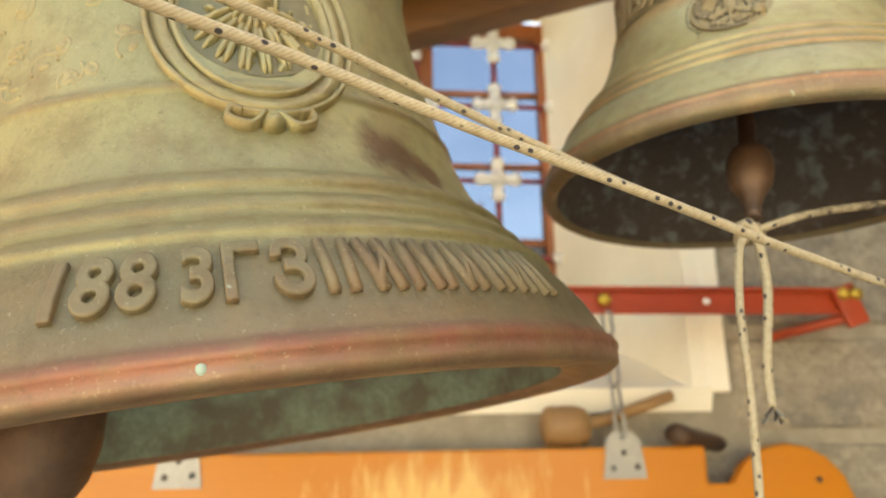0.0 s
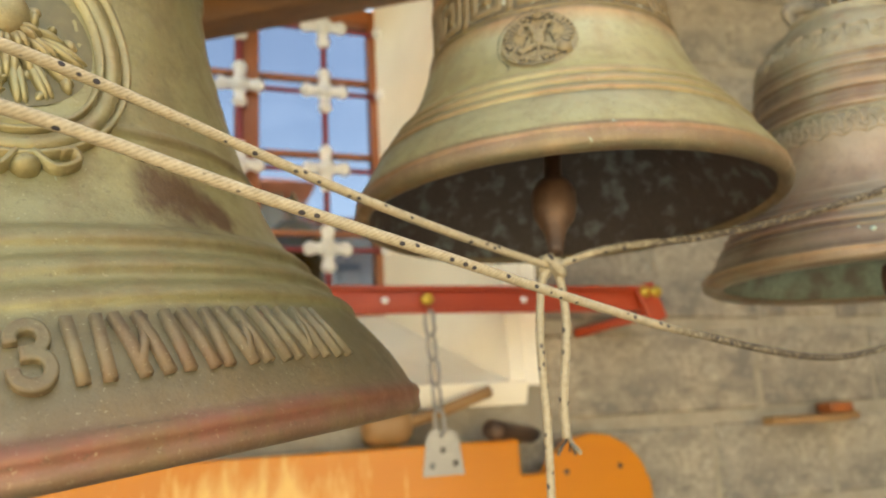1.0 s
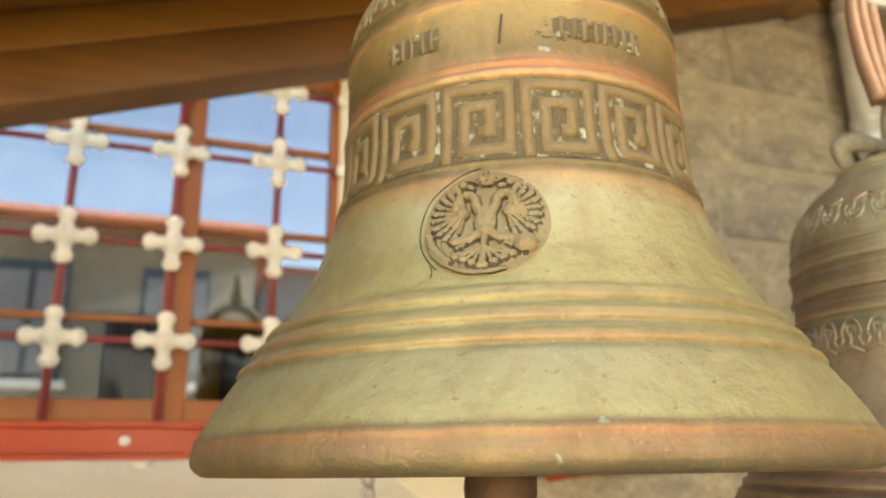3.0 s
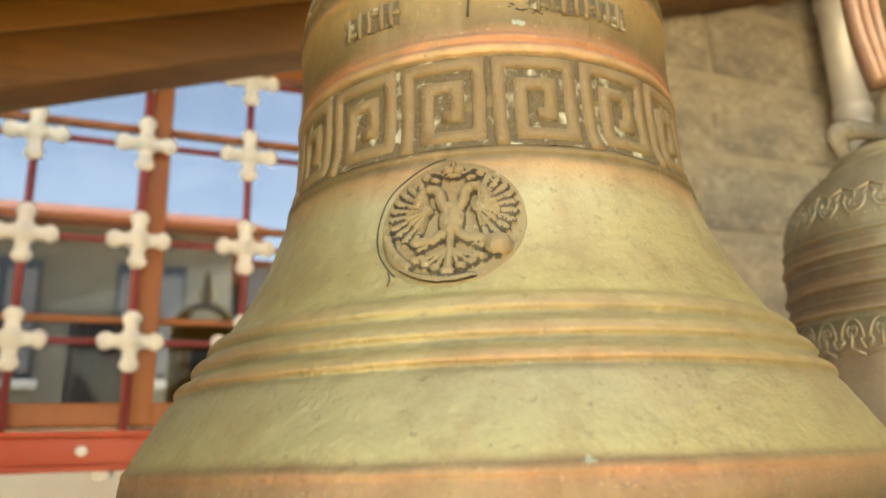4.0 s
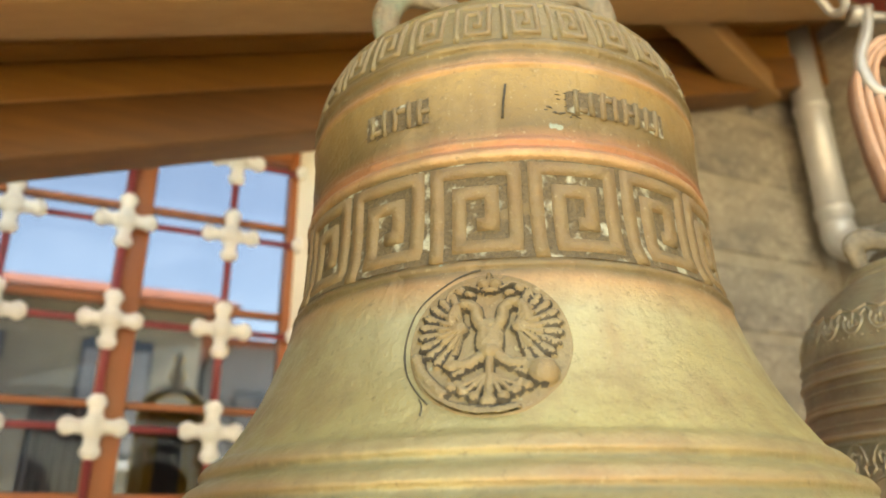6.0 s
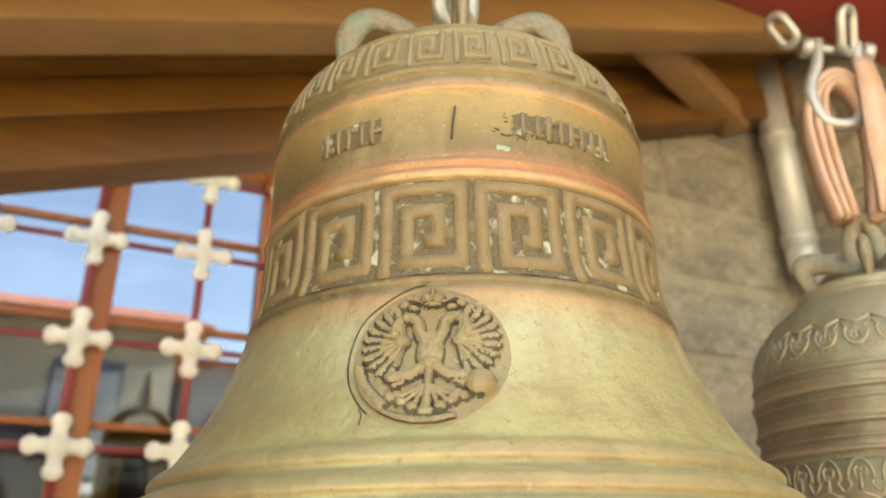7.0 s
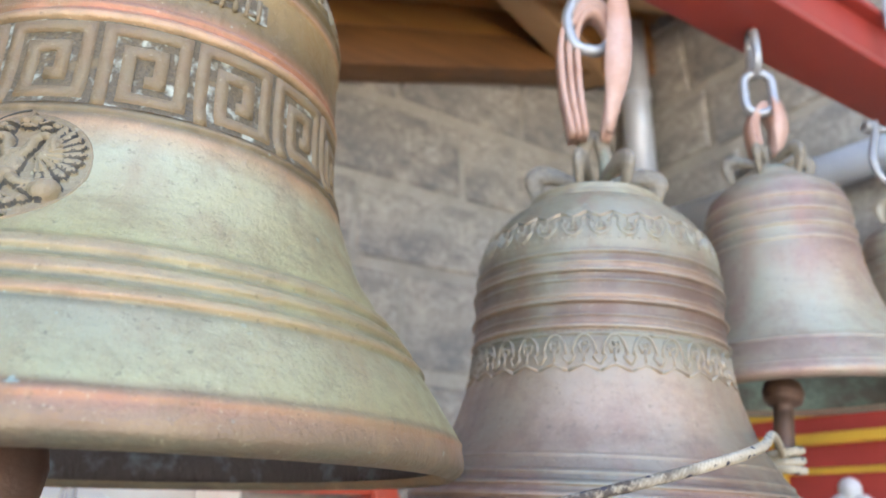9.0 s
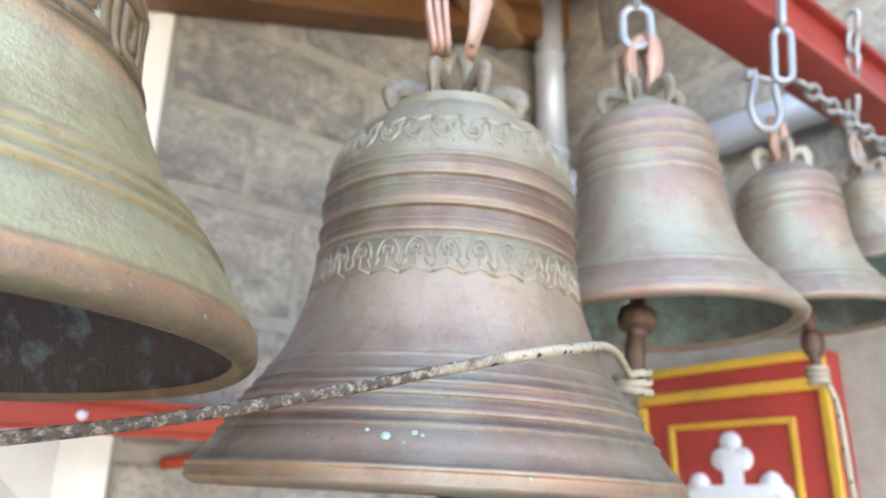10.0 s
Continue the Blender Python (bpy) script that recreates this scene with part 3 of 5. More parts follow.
def clapper(loc, top, tip, ball, label="rusty iron bell clapper", rod=0.009, collar=False):
    """An iron tongue from its hanging point to its tip."""
    root = thing("bell_clapper", loc, label, "clapper", "clappers of the bells")
    top, tip = Vector(top) - Vector(loc), Vector(tip) - Vector(loc)
    q = (top - tip).to_track_quat("Z", "Y").to_matrix().to_4x4()
    L = (top - tip).length
    bz = min(L * 0.55, ball * 3.7)
    prof = [(0.0, 0.0), (ball * 0.32, 0.002), (ball * 0.38, bz * 0.2), (ball * 0.55, bz * 0.36), (ball * 0.88, bz * 0.52), (ball, bz * 0.70), (ball * 0.98, bz * 0.86), (ball * 0.82, bz * 0.98), (ball * 0.5, bz * 1.03), (rod, bz * 1.06), (rod, L)]
    if collar:
        prof = [(0.0, 0.0), (ball * 0.45, 0.002), (ball * 0.5, bz * 0.55), (ball * 0.45, bz * 0.8), (ball * 0.9, bz * 0.88), (ball, bz), (ball * 0.9, bz * 1.12), (ball * 0.5, bz * 1.2), (rod, bz * 1.25), (rod, L)]
    dense_p = []
    for a, b in zip(prof, prof[1:]):
        dense_p += [(a[0] + (b[0] - a[0]) * k / 3, a[1] + (b[1] - a[1]) * k / 3) for k in range(3)]
    dense_p.append(prof[-1])
    bm = lathe(bmesh.new(), dense_p, 28)
    bmesh.ops.transform(bm, matrix=Matrix.Translation(tip) @ q, verts=bm.verts[:])
    part("tongue", bm, M_CLAPPER, root)
    return root


# ---------- the place ----------
WALL_Y, WALL_X = 1.95, 2.12
rng = random.Random(4)

# ground, one sheet to the horizon
bm = bmesh.new()
bmesh.ops.create_grid(bm, x_segments=8, y_segments=8, size=400)
solid("ground", bm, M_GROUND, "pale dusty stone paving of the yard", "ground", kind="structure")

# back wall behind the window, in pieces round the splayed opening
OP_L, OP_R, OP_B, OP_T = -0.62, 0.782, 1.612, 3.05
wall = thing("wall_north", (0, 0, 0), "wall of weathered sandstone blocks with a window", "wall", kind="structure")
for x0, x1, z0, z1 in ((-4.0, OP_L, 0.0, 4.2), (OP_R, 2.9, 0.0, 4.2), (OP_L, OP_R, 0.0, OP_B), (OP_L, OP_R, OP_T, 4.2)):
    part("mortar_bed", boxed(x0, x1, WALL_Y + 0.012, WALL_Y + 0.70, z0, z1), M_MORTAR, wall, smooth=False)
wall_e = thing("wall_east", (0, 0, 0), "side wall of weathered sandstone blocks", "wall", kind="structure")
# raised above the other walls, out of view, to keep sun off the bells
part("mortar_bed", boxed(WALL_X + 0.012, WALL_X + 0.6, -3.0, WALL_Y + 0.012, 0.0, 5.2), M_MORTAR, wall_e, smooth=False)

# unseen, added to keep western sky light off the large bell
west_block = thing("west_light_block", (0, 0, 0), "added unseen wall that blocks light from the west", "wall", kind="structure")
part("mortar_bed", boxed(-2.6, -2.4, 0.35, WALL_Y + 0.012, 0.0, 4.2), M_MORTAR, west_block, smooth=False)

# plastered splays and sill of the window
WIN_Y, WIN_L, WIN_R, WIN_B, WIN_T = 2.60, -0.46, 0.63, 1.88, 3.0


def prism(quad, thick):
    """A slab on four corners, thick along its normal."""
    bm = bmesh.new()
    q = [Vector(p) for p in quad]
    n = (q[1] - q[0]).cross(q[3] - q[0]).normalized() * thick
    a = [bm.verts.new(p) for p in q]
    b = [bm.verts.new(p + n) for p in q]
    bm.faces.new(a)
    bm.faces.new(b[::-1])
    for i in range(4):
        j = (i + 1) % 4
        bm.faces.new((a[i], a[j], b[j], b[i]))
    return bm


rev = thing("window_reveal", (0, 0, 0), "cream limewashed splayed window reveal with sloping sill", "window reveal", kind="structure")
part("jamb", prism([(OP_R, WALL_Y - 0.006, 1.60), (WIN_R, WIN_Y, 1.60), (WIN_R, WIN_Y, 3.2), (OP_R, WALL_Y - 0.006, 3.2)], -0.05), M_PLASTER, rev, smooth=False)
part("jamb", prism([(OP_L, WALL_Y - 0.006, 1.60), (WIN_L, WIN_Y, 1.60), (WIN_L, WIN_Y, 3.2), (OP_L, WALL_Y - 0.006, 3.2)], 0.05), M_PLASTER, rev, smooth=False)
part("sill", prism([(OP_L, WALL_Y - 0.02, OP_B), (OP_R, WALL_Y - 0.02, OP_B), (OP_R, WIN_Y, WIN_B), (OP_L, WIN_Y, WIN_B)], -0.06), M_PLASTER, rev, smooth=False)
part("margin", boxed(OP_R, OP_R + 0.05, WALL_Y - 0.008, WALL_Y + 0.05, OP_B - 0.01, 3.2, 0.004), M_PLASTER, rev, smooth=False)

# window: frame, mullion, rails and panes
win = thing("window_1", (0, WIN_Y, WIN_B), "brown wooden window whose tinted panes imitate a sky reflection", "window", kind="structure")
H = WIN_T - WIN_B
for x0, x1 in ((WIN_L, WIN_L + 0.06), (WIN_R - 0.07, WIN_R)):
    part("window_frame", boxed(x0, x1, -0.02, 0.05, 0, H, 0.006), M_FRAME, win)
part("mullion", boxed(0.095, 0.175, -0.025, 0.045, 0, H, 0.006), M_FRAME, win)
part("window_frame", boxed(WIN_L + 0.06, WIN_R - 0.07, -0.02, 0.05, 0, 0.06, 0.006), M_FRAME, win)
part("window_frame", boxed(WIN_L + 0.06, WIN_R - 0.07, -0.02, 0.05, H - 0.06, H, 0.006), M_FRAME, win)
for x0, x1 in ((WIN_L + 0.06, 0.095), (0.175, WIN_R - 0.07)):
    for k in range(1, 4):
        z = H * k / 4
        part("glazing_bar", boxed(x0, x1, 0.0, 0.03, z - 0.009, z + 0.009, 0.003), M_FRAME, win)
    for k in range(4):
        o = part("pane", boxed(x0, x1, 0.012, 0.016, H * k / 4 + 0.009, H * (k + 1) / 4 - 0.009), M_GLASS, win, smooth=False)
        o.visible_shadow = False

# iron grille with white crosses
GX, GZ, GY = (-0.166, 0.109, 0.391), (2.095, 2.371, 2.652, 2.894), 2.554
grille = thing("window_grille", (0, GY, 0), "maroon iron window grille with white cast crosses", "grille", kind="structure")
for x in GX + (-0.441,):
    part("grille_bar", tube(bmesh.new(), [(x, 0, WIN_B - 0.04), (x, 0, 3.04)], 0.011, 10), M_MAROON, grille)
for z in GZ:
    part("grille_bar", tube(bmesh.new(), [(WIN_L - 0.03, 0.012, z), (WIN_R + 0.03, 0.012, z)], 0.009, 10), M_MAROON, grille)


def cross_mesh():
    bm = bmesh.new()
    for k in range(4):
        m = Matrix.Rotation(math.pi / 2 * k, 4, "Y")
        a = len(bm.verts)
        lathe(bm, [(0.0, 0.075), (0.012, 0.073), (0.021, 0.064), (0.023, 0.054), (0.020, 0.046), (0.0165, 0.040), (0.018, 0.02), (0.022, 0.0)], 14)
        bm.verts.ensure_lookup_table()
        bmesh.ops.transform(bm, matrix=m, verts=bm.verts[a:])
    bmesh.ops.create_uvsphere(bm, u_segments=14, v_segments=8, radius=0.030)
    return bm


first = None
for x in GX + (WIN_R + 0.02, -0.441):
    for z in GZ:
        if first is None:
            first = part("cross", cross_mesh(), M_WHITE, grille, "white cast cross boss")
            o = first
        else:
            o = tagged(new("cross", first.data), "white cast cross boss")
            o.parent = grille
        o.location = (x, -0.004, z)
        o.scale = (1.09, 1.0, 1.09)

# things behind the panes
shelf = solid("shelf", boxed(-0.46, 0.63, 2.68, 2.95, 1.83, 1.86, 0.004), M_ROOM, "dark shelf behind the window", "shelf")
icon = thing("icon_frame", (0.31, 2.78, 1.86), "gilded arched icon frame behind the window", "icon frame")
bm = bmesh.new()
for sx in (-1, 1):
    box(bm, sx * 0.082 - 0.018, sx * 0.082 + 0.018, 0, 0.03, 0, 0.30, 0.005)
box(bm, -0.064, 0.064, 0.002, 0.028, 0.0, 0.04, 0.004)
tube(bm, [(0.082 * math.cos(t * math.pi / 14), 0.015, 0.30 + 0.085 * math.sin(t * math.pi / 14)) for t in range(15)], 0.017, 8)
part("gilded_border", bm, M_ICON_GOLD, icon)
part("panel", boxed(-0.066, 0.066, 0.012, 0.018, 0.04, 0.34, 0.003), M_GOLD_PAINT, icon, "dull gold painted panel")
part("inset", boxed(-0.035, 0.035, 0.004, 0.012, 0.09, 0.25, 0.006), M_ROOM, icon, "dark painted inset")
part("finial", lathe(bmesh.new(), [(0.0, 0.385), (0.016, 0.39), (0.026, 0.42), (0.012, 0.455), (0.018, 0.47), (0.0, 0.50)], 12), M_ICON_GOLD, icon)
cur = bmesh.new()
pts = [(-0.30 + 0.16 * i / 30, 0.014 * math.sin(i * 1.3)) for i in range(31)]
for (xa, ya), (xb, yb) in zip(pts, pts[1:]):
    cur.faces.new([cur.verts.new(p) for p in ((xa, ya, 0), (xb, yb, 0), (xb, yb, 0.34), (xa, ya, 0.34))])
c = solid("curtain", cur, M_CURTAIN, "folded white cloth hung behind the window", "curtain")
c.location = (0.24, 2.82, 1.86)
sol = c.modifiers.new("thick", "SOLIDIFY")
sol.thickness = 0.004

# roof, rising to the east
SL = 0.335


def roof_z(x):
    return 2.475 + SL * x


tilt_roof = Matrix.Rotation(-math.atan(SL), 4, "Y")
RZ0 = Matrix.Translation((0, 0, roof_z(0))) @ tilt_roof
bm = bmesh.new()
y = 0.945
while y < 1.93:
    box(bm, -3.2, 3.2, y, min(y + 0.138, 1.94), 0.20, 0.225, 0.003, RZ0)
    y += 0.142
solid("ceiling", bm, M_DECK, "varnished timber roof boarding", "roof boarding", kind="structure")
# second strip is added: closes a light gap, orange for the lit band
rafters = ((1.84, 1.945, 0.0, 0.11, M_BEAM), (1.85, 1.945, 0.113, 0.197, M_DECK), (1.50, 1.60, 0.075, 0.197, M_BEAM_PALE), (1.06, 1.16, 0.10, 0.197, M_BEAM))
for y0, y1, z0, z1, mt in rafters:
    solid("rafter", boxed(-3.1, 3.1, y0, y1, z0, z1, 0.006, RZ0), mt, "dark stained sloping roof rafter", "rafter", "roof timbers", "structure", True)
solid("purlin", boxed(-0.62, -0.52, 0.96, 1.85, 0.24, 0.33, 0.008, RZ0), M_BEAM_PALE, "pale timber purlin over the roof boards", "purlin", "roof timbers", "structure", True)
brace = boxed(-0.045, 0.045, -0.04, 0.04, 0.0, 0.86, 0.006, look((1.12, 1.55, 3.06), (1.885, 1.9, 3.13)) @ Matrix.Rotation(math.pi, 4, "X"))
solid("brace", brace, M_BEAM_PALE, "slanting timber brace under the roof", "brace", "roof timbers", "structure", True)
for x in (-3.0,):
    for y in (1.11, 1.55):
        solid("post", boxed(x - 0.07, x + 0.07, y - 0.07, y + 0.07, 0, 1.75, 0.008), M_BEAM, "dark timber post carrying the roof", "post", kind="structure")

# red steel beam that carries the bells
beam = thing("bell_beam", (0, 0.873, 2.388), "red painted steel beam carrying the bells", "beam", kind="structure")
part("web", boxed(-2.2, 2.12, -0.030, -0.018, 0.014, 0.106), M_RED, beam, smooth=False)
part("flange", boxed(-2.2, 2.12, -0.05, 0.05, 0.0, 0.014, 0.003), M_RED, beam)
part("flange", boxed(-2.2, 2.12, -0.05, 0.05, 0.106, 0.12, 0.003), M_RED, beam)
solid("post", boxed(-2.34, -2.2, 0.80, 0.94, 0, 2.508, 0.006), M_RED, "red painted steel post under the beam", "post", kind="structure")

# drainpipe in the corner, with its elbow along the side wall
pipe = thing("drainpipe", (2.03, 1.86, 2.6), "grey zinc drainpipe with an elbow in the corner", "drainpipe")
part("pipe_run", tube(bmesh.new(), [(0, 0, 0.06), (0, 0, 0.85)], 0.048, 24), M_PIPE, pipe)
part("elbow", tube(bmesh.new(), smooth_path([(0, 0, 0.08), (0, -0.005, 0.03), (0.005, -0.04, 0.0), (0.02, -0.10, -0.01)], 6), 0.049, 24), M_PIPE, pipe)
part("pipe_run", tube(bmesh.new(), [(0.02, -0.10, -0.01), (0.03, -1.2, -0.05)], 0.045, 24), M_PIPE, pipe)
for z in (0.12, 0.48):
    part("pipe_collar", lathe(bmesh.new(), [(0.048, z - 0.012), (0.054, z - 0.010), (0.054, z + 0.010), (0.048, z + 0.012)], 28), M_PIPE, pipe)

# red panelled door in the side wall
door = thing("door_1", (WALL_X - 0.03, 1.365, -0.038), "red panelled door with gold mouldings and a white cross", "door", kind="structure")
DW = 0.25
part("door_leaf", boxed(-0.02, 0.05, -DW, DW, 0.045, 2.03, 0.004), M_DOOR_RED, door)
for y0, y1, z0, z1 in ((-DW, -DW + 0.022, 0.1, 2.03), (DW - 0.022, DW, 0.1, 1.94), (-DW, DW, 2.012, 2.034), (-DW, DW, 1.945, 1.972)):
    part("gold_moulding", boxed(-0.034, -0.018, y0, y1, z0, z1, 0.004), M_GOLD_PAINT, door, "gold painted moulding")
for y0, y1, z0, z1 in ((-0.165, -0.150, 1.30, 1.892), (0.150, 0.165, 1.30, 1.892), (-0.150, 0.150, 1.877, 1.892), (-0.150, 0.150, 1.30, 1.315)):
    part("gold_moulding", boxed(-0.031, -0.019, y0, y1, z0, z1, 0.003), M_GOLD_PAINT, door, "gold painted moulding")
bm = bmesh.new()
for cy, cz, n in ((0, 1.812, 0), (0.084, 1.722, 1), (-0.084, 1.722, 1), (0, 1.63, 0)):
    for dy, dz in ((0, 0.03), (0.026, -0.008), (-0.026, -0.008)):
        a, b = (dy, dz) if n == 0 else (math.copysign(dz, cy), dy)
        v = bmesh.ops.create_cone(bm, cap_ends=True, segments=24, radius1=0.027, radius2=0.0255, depth=0.008 + 0.0007 * (dy > 0) + 0.0014 * (dy < 0))["verts"]
        bmesh.ops.transform(bm, matrix=Matrix.Translation((-0.024, cy + a, cz + b)) @ Matrix.Rotation(-math.pi / 2, 4, "Y"), verts=v)
box(bm, -0.0291, -0.020, -0.024, 0.024, 1.63, 1.82, 0.002)
box(bm, -0.0297, -0.0205, -0.09, 0.09, 1.698, 1.746, 0.002)
part("cross", bm, M_WHITE, door, "white painted trefoil cross")

# added houses seen through the panes, in place of the buildings they reflect
for x0, x1, yb, h, rid, wm in ((-5.5, 0.9, 8.0, 4.1, 0.9, M_HOUSE), (1.2, 4.2, 10.0, 4.3, 0.5, M_HOUSE_GREY)):
    house = thing("house", ((x0 + x1) / 2, yb, 0), "added house with a red tiled roof, standing in for a reflection", "house", "houses beyond the window")
    w = (x1 - x0) / 2
    part("wall", boxed(-w, w, 0, 5, 0, h), wm, house, smooth=False)
    bm = bmesh.new()
    vs = [bm.verts.new(p) for p in ((-w - 0.3, -0.4, h - 0.1), (w + 0.3, -0.4, h - 0.1), (w + 0.3, 5.4, h - 0.1), (-w - 0.3, 5.4, h - 0.1), (-w - 0.3, 2.5, h + rid), (w + 0.3, 2.5, h + rid))]
    for f in ((0, 1, 5, 4), (2, 3, 4, 5), (0, 4, 3), (1, 2, 5), (0, 3, 2, 1)):
        bm.faces.new([vs[i] for i in f])
    part("roof", bm, M_TILE, house, smooth=False)
    k = -w + 0.35
    while k < w - 0.6:
        for z in (0.9, 2.55):
            pane = part("window", boxed(k, k + 0.62, -0.03, 0.02, z, z + 1.1, 0.01), M_DARKGLASS, house, smooth=False)
            for x0 in (k + 0.03, k + 0.34):
                part("curtain", boxed(x0, x0 + 0.25, -0.045, -0.032, z + 0.06, z + 1.0, 0.004), M_HOUSE if k % 2 > 1 else M_HOUSE_GREY, pane, "pale drawn curtain", False)
            part("sill", boxed(k - 0.05, k + 0.67, -0.08, 0.0, z - 0.08, z, 0.01), M_CURTAIN, pane, smooth=False)
        k += 1.25


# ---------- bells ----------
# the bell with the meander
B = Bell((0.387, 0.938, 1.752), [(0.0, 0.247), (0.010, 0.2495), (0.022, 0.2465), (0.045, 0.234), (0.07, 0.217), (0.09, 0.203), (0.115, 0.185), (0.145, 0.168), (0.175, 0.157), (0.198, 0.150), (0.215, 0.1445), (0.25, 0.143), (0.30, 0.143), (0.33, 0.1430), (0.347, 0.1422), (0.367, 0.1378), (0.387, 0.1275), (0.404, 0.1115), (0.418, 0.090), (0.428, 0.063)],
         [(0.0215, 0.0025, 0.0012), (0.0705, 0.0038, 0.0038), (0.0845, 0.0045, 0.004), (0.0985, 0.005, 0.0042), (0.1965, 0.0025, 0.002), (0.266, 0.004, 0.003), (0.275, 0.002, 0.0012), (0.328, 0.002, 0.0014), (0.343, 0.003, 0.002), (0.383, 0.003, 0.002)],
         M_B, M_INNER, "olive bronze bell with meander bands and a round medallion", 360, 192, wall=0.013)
KEY0 = -124.7
part("key_ground", lathe(bmesh.new(), [(B.radius(0.2) + 0.0006, 0.2), (0.1455, 0.212), (0.1437, 0.23), (0.1437, 0.262)], 144), M_GROOVE, B.root, "grooves of the meander with pale and dark deposits")
B.repeat("meander", key_unit(0.0562, 0.061, 0.0098, 0.0024), 0.1995, 16, M_B_RELIEF, "cast meander motif with worn edges", KEY0)
B.repeat("meander", key_unit(0.0262, 0.036, 0.0042, 0.0016), 0.347, 29, M_B_RELIEF, "", KEY0)
canons(B, 0.428, 0.075, 0.068, 0.0088, 4, M_CROWN, -23.0, None, 1.8, 0.092)
# medallion with a two-headed heraldic bird, plain relief
EA, EZ = -122.6, 0.1495
ring = [(0.0400 * math.cos(t * math.pi / 32), 0.0392 * math.sin(t * math.pi / 32)) for t in range(64)]


def disc(radius, high):
    bm = bmesh.new()
    bmesh.ops.create_circle(bm, cap_ends=True, cap_tris=True, segments=48, radius=radius)
    bmesh.ops.subdivide_edges(bm, edges=bm.edges[:], cuts=3, use_grid_fill=True)
    for v in bm.verts:
        v.co.z = high
    return bm


bm = bmesh.new()
strip(bm, ring, 0.0026, 0.0006, base=-0.0008, taper=0.3, closed=True)
B.relief("medallion_rim", bm, EA, EZ, M_B_RELIEF)
bm = bmesh.new()
strip(bm, smooth_path([(0.0438 * math.cos(radians(a)), 0.0428 * math.sin(radians(a)) + 0.0008 * math.sin(a)) for a in range(96, 236, 7)], 3), 0.0011, 0.0004)
strip(bm, smooth_path([(-0.0335, -0.0285), (-0.0315, -0.0325), (-0.0318, -0.0375)], 4), 0.0008, 0.0004)
B.relief("casting_crack", bm, EA, EZ, M_RECESS)


def emblem_height(x, y):
    """Height of the cast relief at (x, y), in metres, on arrays."""
    h = np.zeros_like(x)

    def lump(cx, cy, rx, ry, high, turn=0.0):
        c, s = math.cos(turn), math.sin(turn)
        u, v = ((x - cx) * c + (y - cy) * s) / rx, (-(x - cx) * s + (y - cy) * c) / ry
        np.maximum(h, high * np.sqrt(np.clip(1 - u * u - v * v, 0, 1)), out=h)

    def bar(pts, wide, high):
        pts = smooth_path([(*p, 0) for p in pts], 6)
        d = np.full_like(x, 9.0)
        for a, b in zip(pts, pts[1:]):
            ux, uy = b.x - a.x, b.y - a.y
            t = np.clip(((x - a.x) * ux + (y - a.y) * uy) / (ux * ux + uy * uy + 1e-12), 0, 1)
            d = np.minimum(d, np.hypot(x - a.x - t * ux, y - a.y - t * uy))
        np.maximum(h, high * np.sqrt(np.clip(1 - (d / wide) ** 2, 0, 1)), out=h)

    for s in (-1, 1):
        # wing: a fan of feathers in two tiers round the shoulder
        dx, dy = s * x - 0.0125, y - 0.0060
        rho, phi = np.hypot(dx, dy), np.arctan2(dy, dx)
        for reach, count, high, lift in ((0.0250, 10, 0.0034, 0.0), (0.0150, 8, 0.0048, 0.4)):
            span = np.clip((phi + 1.35) / 2.75, 0, 1)
            wave = np.abs(np.sin((span * count + lift) * math.pi))
            edge = reach * (0.86 + 0.14 * wave) * np.clip(1.1 - 0.35 * (span - 0.6) ** 2, 0.6, 1)
            inside = (phi > -1.35) & (phi < 1.40) & (rho < edge)
            body = high * (0.45 + 0.55 * np.sqrt(wave)) * np.clip((edge - rho) / 0.0025, 0, 1) ** 0.5
            np.maximum(h, np.where(inside, body, 0), out=h)
        lump(s * 0.0180, 0.0150, 0.0036, 0.0092, 0.0058, s * 0.30)
        lump(s * 0.0150, 0.0065, 0.0050, 0.0045, 0.0056)
        # neck, head, beak, crown and its ribbon
        bar([(s * 0.0020, 0.004), (s * 0.0060, 0.0115), (s * 0.0068, 0.0170), (s * 0.0100, 0.0205)], 0.0036, 0.0052)
        lump(s * 0.0120, 0.0205, 0.0046, 0.0032, 0.0060, s * -0.3)
        lump(s * 0.0165, 0.0182, 0.0034, 0.0016, 0.0046, s * -0.7)
        lump(s * 0.0100, 0.0266, 0.0036, 0.0024, 0.0048, s * 0.3)
        lump(s * 0.0150, 0.0290, 0.0034, 0.0026, 0.0044, s * -0.5)
        bar([(s * 0.0060, 0.0300), (s * 0.0125, 0.0325), (s * 0.0200, 0.0285), (s * 0.0215, 0.0240)], 0.0014, 0.0036)
        # leg, claw, tail
        bar([(s * 0.0050, -0.0100), (s * 0.0100, -0.0135), (s * 0.0165, -0.0140)], 0.0036, 0.0050)
        lump(s * 0.0190, -0.0150, 0.0042, 0.0026, 0.0050, s * 0.5)
        lump(s * 0.0150, -0.0185, 0.0050, 0.0018, 0.0038, s * -0.3)
        for k in range(4):
            bar([(s * 0.0006 * k, -0.0200), (s * (0.0008 + 0.0024 * k), -0.0260 + 0.0008 * k), (s * (0.0012 + 0.0042 * k), -0.0318 + 0.0018 * k)], 0.0016, 0.0040)
            lump(s * (0.0012 + 0.0054 * k), -0.0335 + 0.0026 * k, 0.0034, 0.0030, 0.0046)
        lump(s * 0.0140, -0.0245, 0.0040, 0.0030, 0.0042, s * 0.6)
    lump(0, -0.0005, 0.0078, 0.0118, 0.0056)
